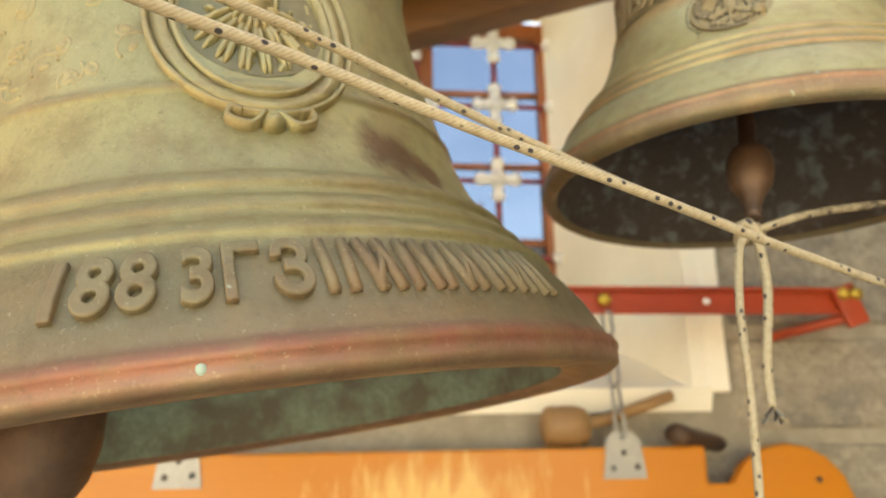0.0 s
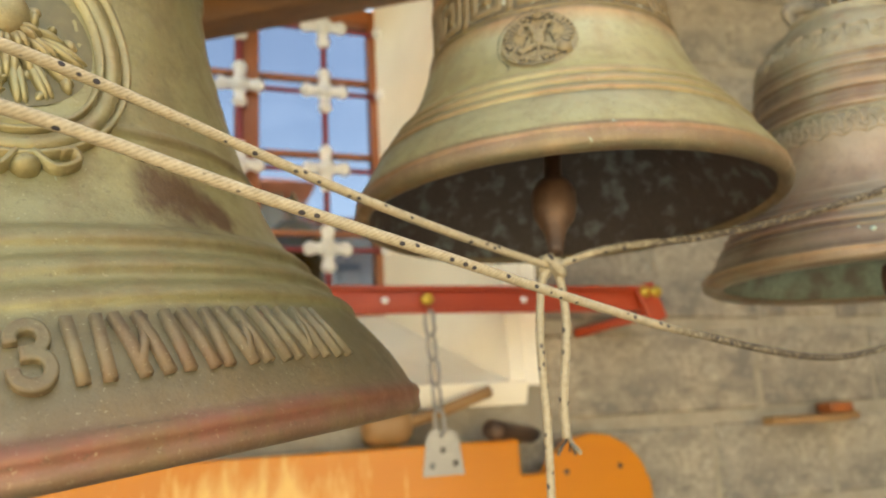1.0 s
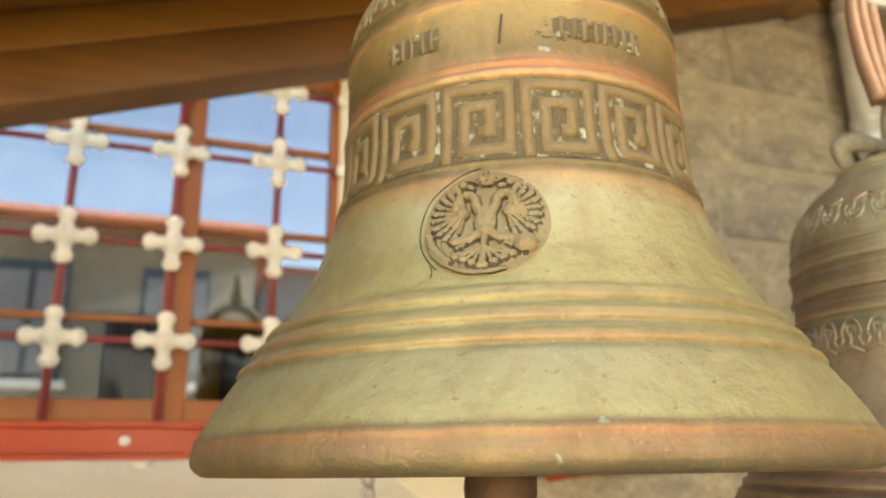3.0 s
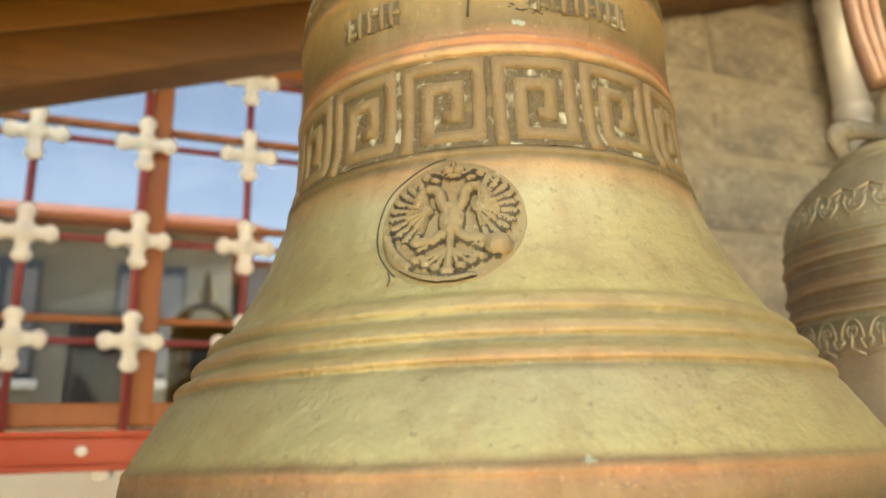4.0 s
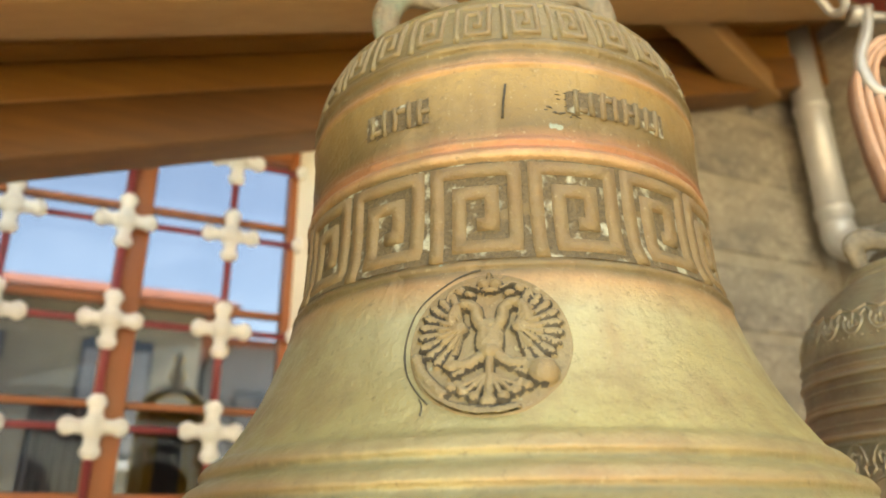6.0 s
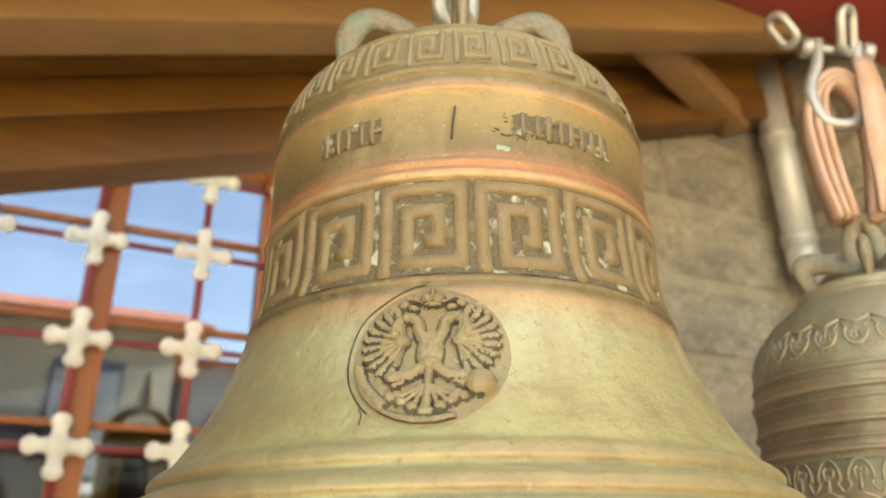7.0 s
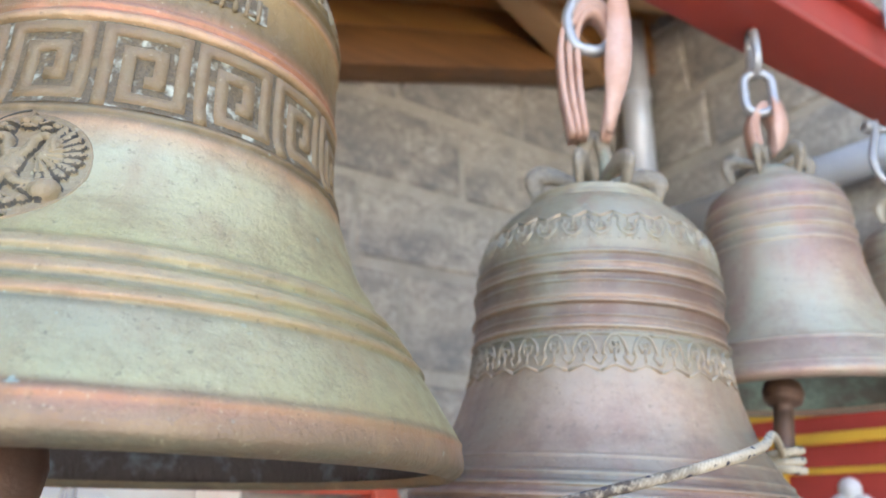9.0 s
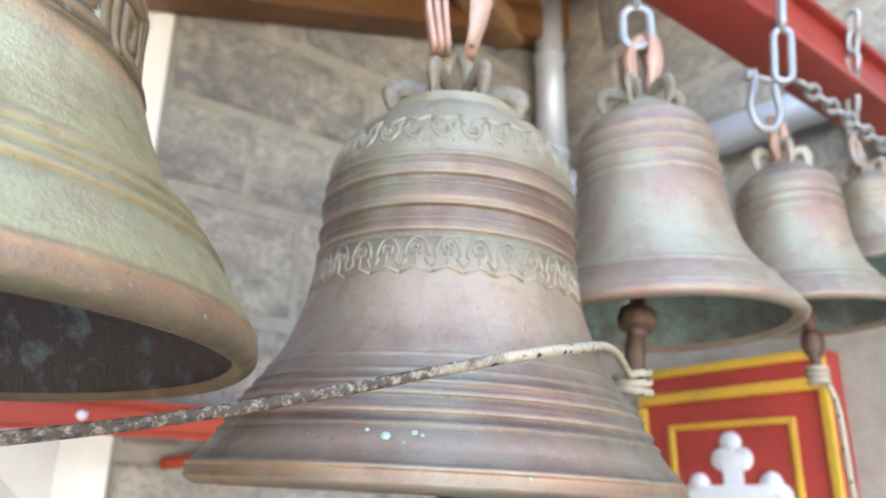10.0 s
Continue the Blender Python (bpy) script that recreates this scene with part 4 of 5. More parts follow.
    lump(0.0005, -0.0070, 0.0062, 0.0046, 0.0066)
    lump(0, 0.0080, 0.0060, 0.0050, 0.0052)
    bar([(0, -0.010), (0, -0.032)], 0.0024, 0.0046)
    # orb, sceptre, edge scroll and large crown
    lump(0.0252, -0.0185, 0.0080, 0.0076, 0.0086)
    lump(0.0180, -0.0182, 0.0034, 0.0020, 0.0048, -0.2)
    bar([(-0.0362, -0.0080), (-0.0325, -0.0170), (-0.0265, -0.0240), (-0.0220, -0.0285)], 0.0034, 0.0042)
    bar([(-0.0340, -0.0205), (-0.0270, -0.0290), (-0.0170, -0.0350), (0.0, -0.0380), (0.0120, -0.0365)], 0.0032, 0.0030)
    for s in (-1, 1):
        lump(s * 0.0030, 0.0325, 0.0038, 0.0036, 0.0056)
    lump(0, 0.0285, 0.0056, 0.0020, 0.0048)
    bar([(0, 0.0335), (0, 0.0385)], 0.0016, 0.0044)
    return h


N = 170
axis = np.linspace(-0.0398, 0.0398, N)
gx, gy = np.meshgrid(axis, axis)
field = emblem_height(gx, gy)
rough = np.array([[noise.noise((a * 520, b * 520, 3.0)) + 0.6 * noise.noise((a * 1150, b * 1150, 9.0)) for a in axis] for b in axis])
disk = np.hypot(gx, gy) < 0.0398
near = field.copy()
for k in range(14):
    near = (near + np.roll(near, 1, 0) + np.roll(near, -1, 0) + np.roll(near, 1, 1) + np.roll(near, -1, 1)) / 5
# painted shade: low spots beside raised parts take the dark material
soot_or_shade = (field < 0.0029 + 0.0008 * rough) & (near > 0.0012 - 0.0005 * rough) & (np.hypot(gx, gy) < 0.0375)
field = np.maximum(field * 0.92 + 0.0004, 0.0006) + 0.00028 * rough
bm = bmesh.new()
verts = {}
for r in range(N):
    for q in range(N):
        if disk[r, q]:
            verts[r, q] = bm.verts.new((gx[r, q], gy[r, q], field[r, q]))
for r in range(N - 1):
    for q in range(N - 1):
        corner = [verts.get(k) for k in ((r, q), (r, q + 1), (r + 1, q + 1), (r + 1, q))]
        if None not in corner:
            bm.faces.new(corner).material_index = int(soot_or_shade[r, q])
B.relief("emblem", bm, EA, EZ, M_B_RELIEF, "worn heraldic relief with shade painted into its hollows").data.materials.append(M_RECESS)
# unreadable cast lettering as plain bars
for ang, count in ((-145.6, 5), (-88.3, 8)):
    bm = bmesh.new()
    for i in range(count):
        x = (i - (count - 1) / 2) * 0.0085 + rng.uniform(-0.0012, 0.0012)
        hh = rng.uniform(0.0078, 0.0092)
        strip(bm, [(x + rng.uniform(-0.001, 0.001), -hh), (x, 0.0), (x + rng.uniform(-0.001, 0.001), hh)], rng.uniform(0.0028, 0.0042), 0.0020)
        if i % 2 == 0:
            box(bm, x - 0.001, x + 0.0070, -0.0015 + 0.005 * (i % 3 - 1), 0.0015 + 0.005 * (i % 3 - 1), -0.001, 0.0016)
    B.relief("lettering", bm, ang, 0.302, M_B_RELIEF, "worn raised cast lettering")
    bm = bmesh.new()
    bmesh.ops.create_grid(bm, x_segments=16, y_segments=4, size=0.5)
    for v in bm.verts:
        v.co = Vector((v.co.x * count * 0.0092, v.co.y * (0.016 + 0.006 * noise.noise((v.co.x * 9, ang, 0))), 0.0006))
    B.relief("lettering_ground", bm, ang, 0.302, M_GROOVE)
for ang in (-150.0, -103.5, -98.5):
    bm = bmesh.new()
    for k in range(22):
        x, y, a = rng.gauss(0, 0.006), rng.uniform(-0.010, 0.009), rng.uniform(-0.5, 0.3)
        dome(bm, x, y, rng.uniform(0.0012, 0.0045), rng.uniform(0.0003, 0.0008), 0.0004, a, 8, 2)
    tagged(B.relief("scratches", bm, ang, 0.302, M_RECESS, "dark scratches beside the lettering"), kind="stuff")
bm = bmesh.new()
strip(bm, [(0, -0.012), (0.001, 0.0), (0.0025, 0.011)], 0.0016, 0.0012)
B.relief("casting_seam", bm, -118.5, 0.302, M_RECESS)
clapper((0.312, 0.83, 1.70), (0.387, 0.938, 2.02), (0.310, 0.827, 1.684), 0.0235)

# the large dull bell with the date
A = Bell((-0.185, 0.897, 1.490), [(0.0, 0.357), (0.012, 0.356), (0.03, 0.349), (0.055, 0.337), (0.09, 0.313), (0.13, 0.283), (0.18, 0.254), (0.24, 0.237), (0.31, 0.225), (0.39, 0.218), (0.48, 0.218), (0.56, 0.216), (0.62, 0.205), (0.67, 0.178), (0.70, 0.14), (0.72, 0.09)],
         [(0.018, 0.005, 0.003), (0.098, 0.0065, 0.005), (0.1195, 0.0065, 0.005), (0.141, 0.0065, 0.005), (0.229, 0.004, 0.0025), (0.44, 0.006, 0.004)],
         M_A, M_INNER_GREEN, "large dull olive bronze bell with a cast date", 300, 176, wall=0.045, tilt=(-1.0, -8.1))
canons(A, 0.72, 0.09, 0.08, 0.02, 4, M_A, 20.0)


def text_mesh(body, size, extrude, bevel):
    """Built-in letters as a mesh, centred on x, finely divided."""
    text = bpy.data.curves.new("letters", "FONT")
    text.body, text.size, text.extrude, text.bevel_depth, text.align_x = body, size, extrude, bevel, "CENTER"
    tob = new("letters", text)
    got = tob.evaluated_get(bpy.context.evaluated_depsgraph_get())
    bm = bmesh.new()
    bm.from_mesh(got.to_mesh())
    got.to_mesh_clear()
    bpy.data.objects.remove(tob)
    bmesh.ops.subdivide_edges(bm, edges=[e for e in bm.edges if e.calc_length() > 0.012], cuts=2)
    return bm


for ch, ang in zip("1883\u0413\u0417", (-95.6, -92.1, -88.3, -83.1, -79.3, -74.6)):
    bm = text_mesh(ch, 0.048, 0.0030, 0.0018)
    for v in bm.verts:
        v.co.x *= 0.82
    A.relief("letter", bm, ang, 0.0455, M_A_LETTER, "raised cast letter of the dated inscription")
# the rest of the inscription cannot be read: upright bars in pairs
for i in range(15):
    ang = -71.2 + i * 2.2 + rng.uniform(-0.3, 0.3)
    bm = bmesh.new()
    lean = rng.uniform(-0.002, 0.003)
    strip(bm, [(lean, 0.0), (0.0, 0.02), (-lean, 0.036)], 0.0074, 0.0042)
    if i in (2, 7, 11):
        strip(bm, [(0.002, 0.006), (0.0075, 0.018), (0.0125, 0.034)], 0.0055, 0.0040)
    A.relief("lettering", bm, ang, 0.0455, M_A_LETTER, "worn raised cast lettering")
# oval wreath with a relief inside
WA, WZ = -71.0, 0.292
for rx, ry, wd, hg, tp in ((0.078, 0.094, 0.006, 0.0075, 0.5), (0.0685, 0.0845, 0.013, 0.0045, 0.8), (0.059, 0.075, 0.0055, 0.0065, 0.5)):
    A.relief("wreath_ring", strip(bmesh.new(), [(rx * math.cos(t * math.pi / 28), ry * math.sin(t * math.pi / 28)) for t in range(56)], wd, hg, taper=tp, closed=True), WA, WZ, M_A, "raised oval ring of the wreath frame")
A.relief("wreath_ground", disc(0.055, 0.0005), WA, WZ, M_A_HOLLOW, "wreath ground with hollow shade painted in")
bm = bmesh.new()
for row, (reach, high) in enumerate(((0.058, 0.006), (0.042, 0.008), (0.026, 0.010))):
    for k in range(15 - 3 * row):
        a = radians(200 + k * 140 / (14 - 3 * row)) + 0.05 * math.sin(k * 3)
        dome(bm, 0.6 * reach * math.cos(a), 0.012 + 0.78 * reach * math.sin(a), reach * 0.36, 0.0040, high, math.atan2(0.78 * math.sin(a), 0.6 * math.cos(a)), 12, 4)
dome(bm, 0, 0.018, 0.017, 0.021, 0.013, seg=18)
for k in range(26):
    t, q = rng.uniform(0, 6.283), 0.3 + 0.6 * rng.random()
    dome(bm, 0.050 * q * math.cos(t), 0.066 * q * math.sin(t), rng.uniform(0.003, 0.008), rng.uniform(0.002, 0.005), rng.uniform(0.003, 0.007), rng.uniform(0, 3), 10, 4)
for s in (-1, 1):
    strip(bm, smooth_path([(s * 0.004, -0.092), (s * 0.016, -0.104), (s * 0.030, -0.098), (s * 0.028, -0.090), (s * 0.020, -0.092)], 5), 0.006, 0.008, taper=0.5)
dome(bm, 0, -0.101, 0.009, 0.008, 0.011)
tagged(A.relief("wreath_relief", bm, WA, WZ, M_A), "worn cast figure relief in the wreath", kind="stuff")
bm = bmesh.new()
for k in range(34):
    x0, y0 = rng.uniform(-0.065, 0.07), rng.uniform(-0.05, 0.09)
    a, r = rng.uniform(0, 6.28), rng.uniform(0.006, 0.013)
    strip(bm, smooth_path([(x0 + r * math.cos(a + t * 0.6), y0 + r * math.sin(a + t * 0.6)) for t in range(rng.randrange(4, 8))], 3), 0.0045, 0.0008, base=-0.001, taper=0.35)
    dome(bm, x0, y0, 0.006, 0.004, 0.0012, a, 10, 3)
tagged(A.relief("foliage_relief", bm, -108.0, 0.295, M_A), "worn cast foliage relief", kind="stuff")
A.relief("verdigris_lump", dome(bmesh.new(), 0, 0, 0.003, 0.004, 0.0015, rows=3), -83.2, 0.010, M_LUMP, "pale verdigris spot")
clapper((-0.33, 0.85, 1.45), (-0.281, 0.909, 2.20), (-0.34, 0.84, 1.37), 0.045)

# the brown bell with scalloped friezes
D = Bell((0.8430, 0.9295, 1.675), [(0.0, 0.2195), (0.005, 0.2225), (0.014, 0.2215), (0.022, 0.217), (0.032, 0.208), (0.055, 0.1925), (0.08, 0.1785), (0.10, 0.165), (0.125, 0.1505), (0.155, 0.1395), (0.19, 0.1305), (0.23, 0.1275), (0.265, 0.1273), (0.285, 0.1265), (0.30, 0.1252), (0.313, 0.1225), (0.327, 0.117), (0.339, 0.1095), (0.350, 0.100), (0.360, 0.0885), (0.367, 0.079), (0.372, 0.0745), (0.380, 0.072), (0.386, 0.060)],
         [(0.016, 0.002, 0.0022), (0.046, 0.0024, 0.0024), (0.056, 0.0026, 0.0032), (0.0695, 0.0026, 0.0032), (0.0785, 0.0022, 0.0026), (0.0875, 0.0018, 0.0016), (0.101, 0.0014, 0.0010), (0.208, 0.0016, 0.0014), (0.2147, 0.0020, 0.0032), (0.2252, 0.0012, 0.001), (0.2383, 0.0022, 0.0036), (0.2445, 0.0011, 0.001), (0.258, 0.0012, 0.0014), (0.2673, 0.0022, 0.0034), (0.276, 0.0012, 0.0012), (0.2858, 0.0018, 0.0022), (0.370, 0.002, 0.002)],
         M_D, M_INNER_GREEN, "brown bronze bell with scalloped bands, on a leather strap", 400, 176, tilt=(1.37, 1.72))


def scallop(w, h):
    bm = bmesh.new()
    strip(bm, [(w * 0.40 * math.cos(t), -h * 0.1 + h * 0.62 * math.sin(t)) for t in [math.pi * k / 9 for k in range(10)]], 0.0022, 0.0016)
    for s in (-1, 1):
        strip(bm, [(s * w * 0.10, -h * 0.05), (s * w * 0.20, h * 0.18), (s * w * 0.08, h * 0.3)], 0.0017, 0.0014)
        strip(bm, [(s * w * 0.5, -h * 0.42), (s * w * 0.30, -h * 0.18), (s * w * 0.40, 0.0)], 0.0018, 0.0015)
    strip(bm, [(0, -h * 0.38), (0, h * 0.1)], 0.0018, 0.0015)
    strip(bm, [(-w * 0.5, -h * 0.62), (0, -h * 0.40), (w * 0.5, -h * 0.62)], 0.0024, 0.0016)
    for k in range(4):
        dome(bm, w * (k - 1.5) * 0.25, h * 0.62, 0.0016, 0.0013, 0.0014, seg=6, rows=2)
    dome(bm, 0, h * 0.22, 0.0022, 0.0022, 0.0016, seg=8, rows=3)
    return bm


D.repeat("scallop", scallop(0.0258, 0.029), 0.1915, 31, M_D, "cast scallop ornament")
up = scallop(0.0245, 0.023)
for v in up.verts:
    v.co.y = -v.co.y
bmesh.ops.reverse_faces(up, faces=up.faces[:])
D.repeat("scallop", up, 0.314, 30, M_D, "cast scallop ornament")
canons(D, 0.386, 0.056, 0.066, 0.0085, 6, M_CROWN, -39.0, (-147.0, -104.0, -205.0, -45.0, 20.0, 75.0), 1.8, 0.036)
clapper((0.853, 0.90, 1.62), (0.853, 0.922, 1.98), (0.845, 0.885, 1.60), 0.026)

for ang, hz, rx, ry in ((-133.5, 0.106, 0.0085, 0.0065), (-135.0, 0.129, 0.0045, 0.0035), (-128.0, 0.121, 0.003, 0.003)):
    D.relief("stain", dome(bmesh.new(), 0, 0, rx, ry, 0.0003, rows=3), ang, hz, M_SPOT, "round brown stain")
for ang, hz, rr in ((-138.0, 0.036, 0.0055), (-142.0, 0.040, 0.003), (-132.5, 0.039, 0.0035), (-131.0, 0.0375, 0.0025), (-112.0, 0.012, 0.003)):
    D.relief("verdigris_lump", dome(bmesh.new(), 0, 0, rr * 0.7, rr * 0.55, rr * 0.4, rows=4), ang, hz, M_LUMP, "pale verdigris lump")

# three smaller bells further along
EP = [(0.0, 0.163), (0.008, 0.164), (0.02, 0.156), (0.04, 0.141), (0.06, 0.124), (0.09, 0.106), (0.13, 0.0945), (0.17, 0.0885), (0.20, 0.087), (0.235, 0.085), (0.25, 0.080), (0.265, 0.066), (0.275, 0.05), (0.285, 0.042)]
ER = [(0.018, 0.0018, 0.0012), (0.048, 0.0025, 0.002), (0.1746, 0.002, 0.0016), (0.1926, 0.0022, 0.0022), (0.2112, 0.0022, 0.0022), (0.2303, 0.002, 0.0018)]
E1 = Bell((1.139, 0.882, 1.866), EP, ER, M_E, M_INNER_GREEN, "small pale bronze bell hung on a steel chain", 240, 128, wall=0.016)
canons(E1, 0.285, 0.042, 0.036, 0.0075, 6, M_CROWN, 20.0)
clapper((1.10, 0.87, 1.80), (1.139, 0.882, 2.08), (1.06, 0.865, 1.785), 0.0225, collar=True)
k = 0.86
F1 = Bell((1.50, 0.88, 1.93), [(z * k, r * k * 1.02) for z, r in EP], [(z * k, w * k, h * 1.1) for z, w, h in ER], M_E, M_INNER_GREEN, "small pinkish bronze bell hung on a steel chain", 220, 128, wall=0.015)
canons(F1, 0.285 * k, 0.032, 0.042, 0.008, 4, M_E, 45.0)
clapper((1.49, 0.87, 1.87), (1.50, 0.88, 2.10), (1.485, 0.865, 1.85), 0.016, collar=False)
k = 0.66
G1 = Bell((1.83, 0.88, 2.072), [(z * k, r * k) for z, r in EP], [(z * k, w * k, h) for z, w, h in ER], M_E, M_INNER_GREEN, "smallest pale bronze bell at the end of the row", 180, 112, wall=0.012)
canons(G1, 0.285 * k, 0.024, 0.034, 0.006, 4, M_E, 10.0)


# ---------- hangers ----------
def link_mesh(length, width, wire):
    pts = []
    r = width / 2 - wire
    s = length / 2 - width / 2
    for i in range(9):
        a = math.pi * i / 8
        pts.append((r * math.cos(a), 0, s + r * math.sin(a)))
    for i in range(9):
        a = math.pi + math.pi * i / 8
        pts.append((r * math.cos(a), 0, -s + r * math.sin(a)))
    return tube(bmesh.new(), pts, wire, 8, closed=True)


def chain(a, b, length, width, wire, label, material=None, turn=0.0):
    """Links from a up to b."""
    a, b = Vector(a), Vector(b)
    root = thing("chain", a, label, "chain", "chains of the bells")
    pitch = length - 2 * wire
    n = max(1, round((b - a).length / pitch))
    q = (b - a).to_track_quat("Z", "Y").to_matrix().to_4x4()
    me = None
    for i in range(n):
        m = q @ Matrix.Translation((0, 0, pitch * (i + 0.5))) @ Matrix.Rotation(radians(turn + 90 * (i % 2)), 4, "Z")
        if me is None:
            o = part("link", link_mesh(length, width, wire), material or M_STEEL, root)
            me = o.data
        else:
            o = new("link", me)
            o.parent = root
        o.matrix_basis = m
    return root


def strap(loc, r, width, drop, thick, label, turn=0.0, folds=3):
    """A leather belt looped several times from a ring down to a bell's ears."""
    root = thing("leather_strap", loc, label, "strap", "straps of the bells")
    root.rotation_euler = (0, 0, radians(turn))
    for k in range(folds):
        g = r + k * thick * 1.35
        path = smooth_path([(-g * 0.9, 0, -drop), (-g * 1.15, 0, -drop * 0.55), (-g * 1.05, 0, -0.01), (0, 0, g * 0.95), (g * 1.05, 0, -0.01), (g * 1.0, 0.004 * k, -drop * 0.5), (g * 0.35, 0.006, -drop)], 7)
        bm = bmesh.new()
        rows = []
        for i, p in enumerate(path):
            d = (path[min(i + 1, len(path) - 1)] - path[max(i - 1, 0)]).normalized()
            nn = Vector((-d.z, 0, d.x)) * thick / 2
            w = width / 2 * (1 - 0.35 * (i / len(path)) ** 2)
            rows.append([bm.verts.new(p + Vector((0, sy * w, 0)) + nn * sn) for sy, sn in ((-1, -1), (1, -1), (1, 1), (-1, 1))])
        for a, b in zip(rows, rows[1:]):
            for j in range(4):
                l = (j + 1) % 4
                bm.faces.new((a[j], a[l], b[l], b[j]))
        bm.faces.new(rows[0])
        bm.faces.new(rows[-1])
        part("belt", bm, M_LEATHER, root)
    bm = bmesh.new()
    rows = []
    tip = r + folds * thick * 1.35
    for i in range(15):
        t = i / 14
        z = tip * 0.95 - (tip * 0.95 + drop) * t
        x = tip * 0.72 - tip * 0.5 * t * t
        w = width * (0.36 + 0.16 * math.sin(math.pi * t)) * (1.0 if t < 0.6 else 1.0 - 1.5 * (t - 0.6))
        y = -width * 0.55 - 0.006 * math.sin(math.pi * t)
        rows.append([bm.verts.new((x + a * w, y + b * thick / 2 + a * 0.004, z)) for a, b in ((-1, -1), (1, -1), (1, 1), (-1, 1))])
    for a, b in zip(rows, rows[1:]):
        for j in range(4):
            l = (j + 1) % 4
            bm.faces.new((a[j], a[l], b[l], b[j]))
    bm.faces.new(rows[0])
    bm.faces.new(rows[-1])
    part("belt_end", bm, M_LEATHER, root, "broad hanging end of the strap")
    return root


def shackle(loc, wide, deep, wire, turn, label, lean=0.0):
    """A bow shackle hanging from its pin."""
    root = thing("shackle", loc, label, "shackle", "shackles of the bells")
    root.rotation_euler = (0, radians(lean), radians(turn))
    w = wide / 2
    bow = smooth_path([(-w * 0.8, 0, 0.012), (-w * 0.85, 0, -deep * 0.2), (-w * 1.15, 0, -deep * 0.6), (-w * 0.7, 0, -deep * 0.93), (0, 0, -deep), (w * 0.7, 0, -deep * 0.93), (w * 1.15, 0, -deep * 0.6), (w * 0.85, 0, -deep * 0.2), (w * 0.8, 0, 0.012)], 5)
    part("bow", tube(bmesh.new(), bow, wire, 12), M_STEEL, root)
    pin = tube(bmesh.new(), [(-w * 1.35, 0, 0), (w * 1.35, 0, 0)], wire * 0.85, 12)
    for s in (-1, 1):
        tube(pin, [(s * w * 1.05, 0, 0), (s * w * 1.12, 0, 0), (s * w * 1.5, 0, 0), (s * w * 1.55, 0, 0)], [wire * 1.2, wire * 1.7, wire * 1.6, wire * 0.9], 6 if s > 0 else 12)
    part("pin", pin, M_STEEL, root)
    return root


strap((0.852, 0.905, 2.285), 0.017, 0.030, 0.150, 0.006, "thick folded tan leather strap through a shackle", -35.0)
shackle((0.856, 0.893, 2.345), 0.052, 0.100, 0.0072, -30.0, "galvanised bow shackle holding the strap of the brown bell", 10.0)
chain((0.862, 0.885, 2.338), (0.845, 0.862, 2.386), 0.062, 0.034, 0.0058, "galvanised chain links under the red beam", turn=40.0)
chain((0.800, 0.905, 2.345), (0.775, 0.910, 2.386), 0.050, 0.030, 0.0055, "short galvanised chain end beside the shackle", turn=10.0)
strap((1.147, 0.885, 2.250), 0.012, 0.024, 0.068, 0.004, "narrow tan leather strap on a chain", -25.0, 2)
chain((1.140, 0.880, 2.250), (1.150, 0.885, 2.386), 0.080, 0.050, 0.0065, "galvanised steel chain under the red beam", turn=20.0)
shackle((1.455, 0.868, 2.318), 0.046, 0.092, 0.0062, -25.0, "galvanised bow shackle of the pinkish bell", 6.0)
chain((1.405, 0.815, 2.27), (1.432, 0.803, 2.525), 0.105, 0.036, 0.0058, "long-linked galvanised chain in front of the beam", turn=60.0)
part("belt", tube(bmesh.new(), smooth_path([(-0.012, 0, 0.055), (-0.016, 0, 0.02), (-0.008, 0, -0.012), (0.010, 0, -0.012), (0.020, 0, 0.02), (0.018, 0, 0.055)], 5), 0.007, 8, flat=1.5), M_LEATHER, thing("leather_strap", (1.495, 0.878, 2.205), "short worn leather strap on a shackle", "strap", "straps of the bells"))
chain((1.775, 0.872, 2.325), (1.705, 0.808, 2.525), 0.048, 0.032, 0.0052, "short-linked galvanised chain holding the smallest bell", turn=30.0)
part("link", tube(bmesh.new(), [(0.017 * math.cos(t * 0.3927), 0, 0.026 * math.sin(t * 0.3927)) for t in range(16)], 0.006, 10, closed=True), M_STEEL_RUST, thing("iron_ring", (1.782, 0.874, 2.295), "rusty iron ring on the smallest bell", "ring"))
chain((1.560, 0.862, 2.352), (1.960, 0.862, 2.330), 0.044, 0.030, 0.0050, "galvanised chain slung below the red beam", turn=45.0)
chain((0.387, 0.938, 2.245), (0.387, 0.915, 2.388), 0.08, 0.05, 0.007, "galvanised shackle of the meander bell", turn=10.0)
chain((-0.197, 0.668, 2.06), (-0.19, 0.86, 2.38), 0.09, 0.056, 0.008, "heavy chain of the large bell", turn=10.0)

# ---------- cords ----------


def cord(points, radius, label, material=M_CORD, n=10):
    bm = tube(bmesh.new(), smooth_path(points, n), radius, 10, uv=True)
    ob = solid("cord", bm, material, label, "cord", "bell cords", smooth=True)
    return ob


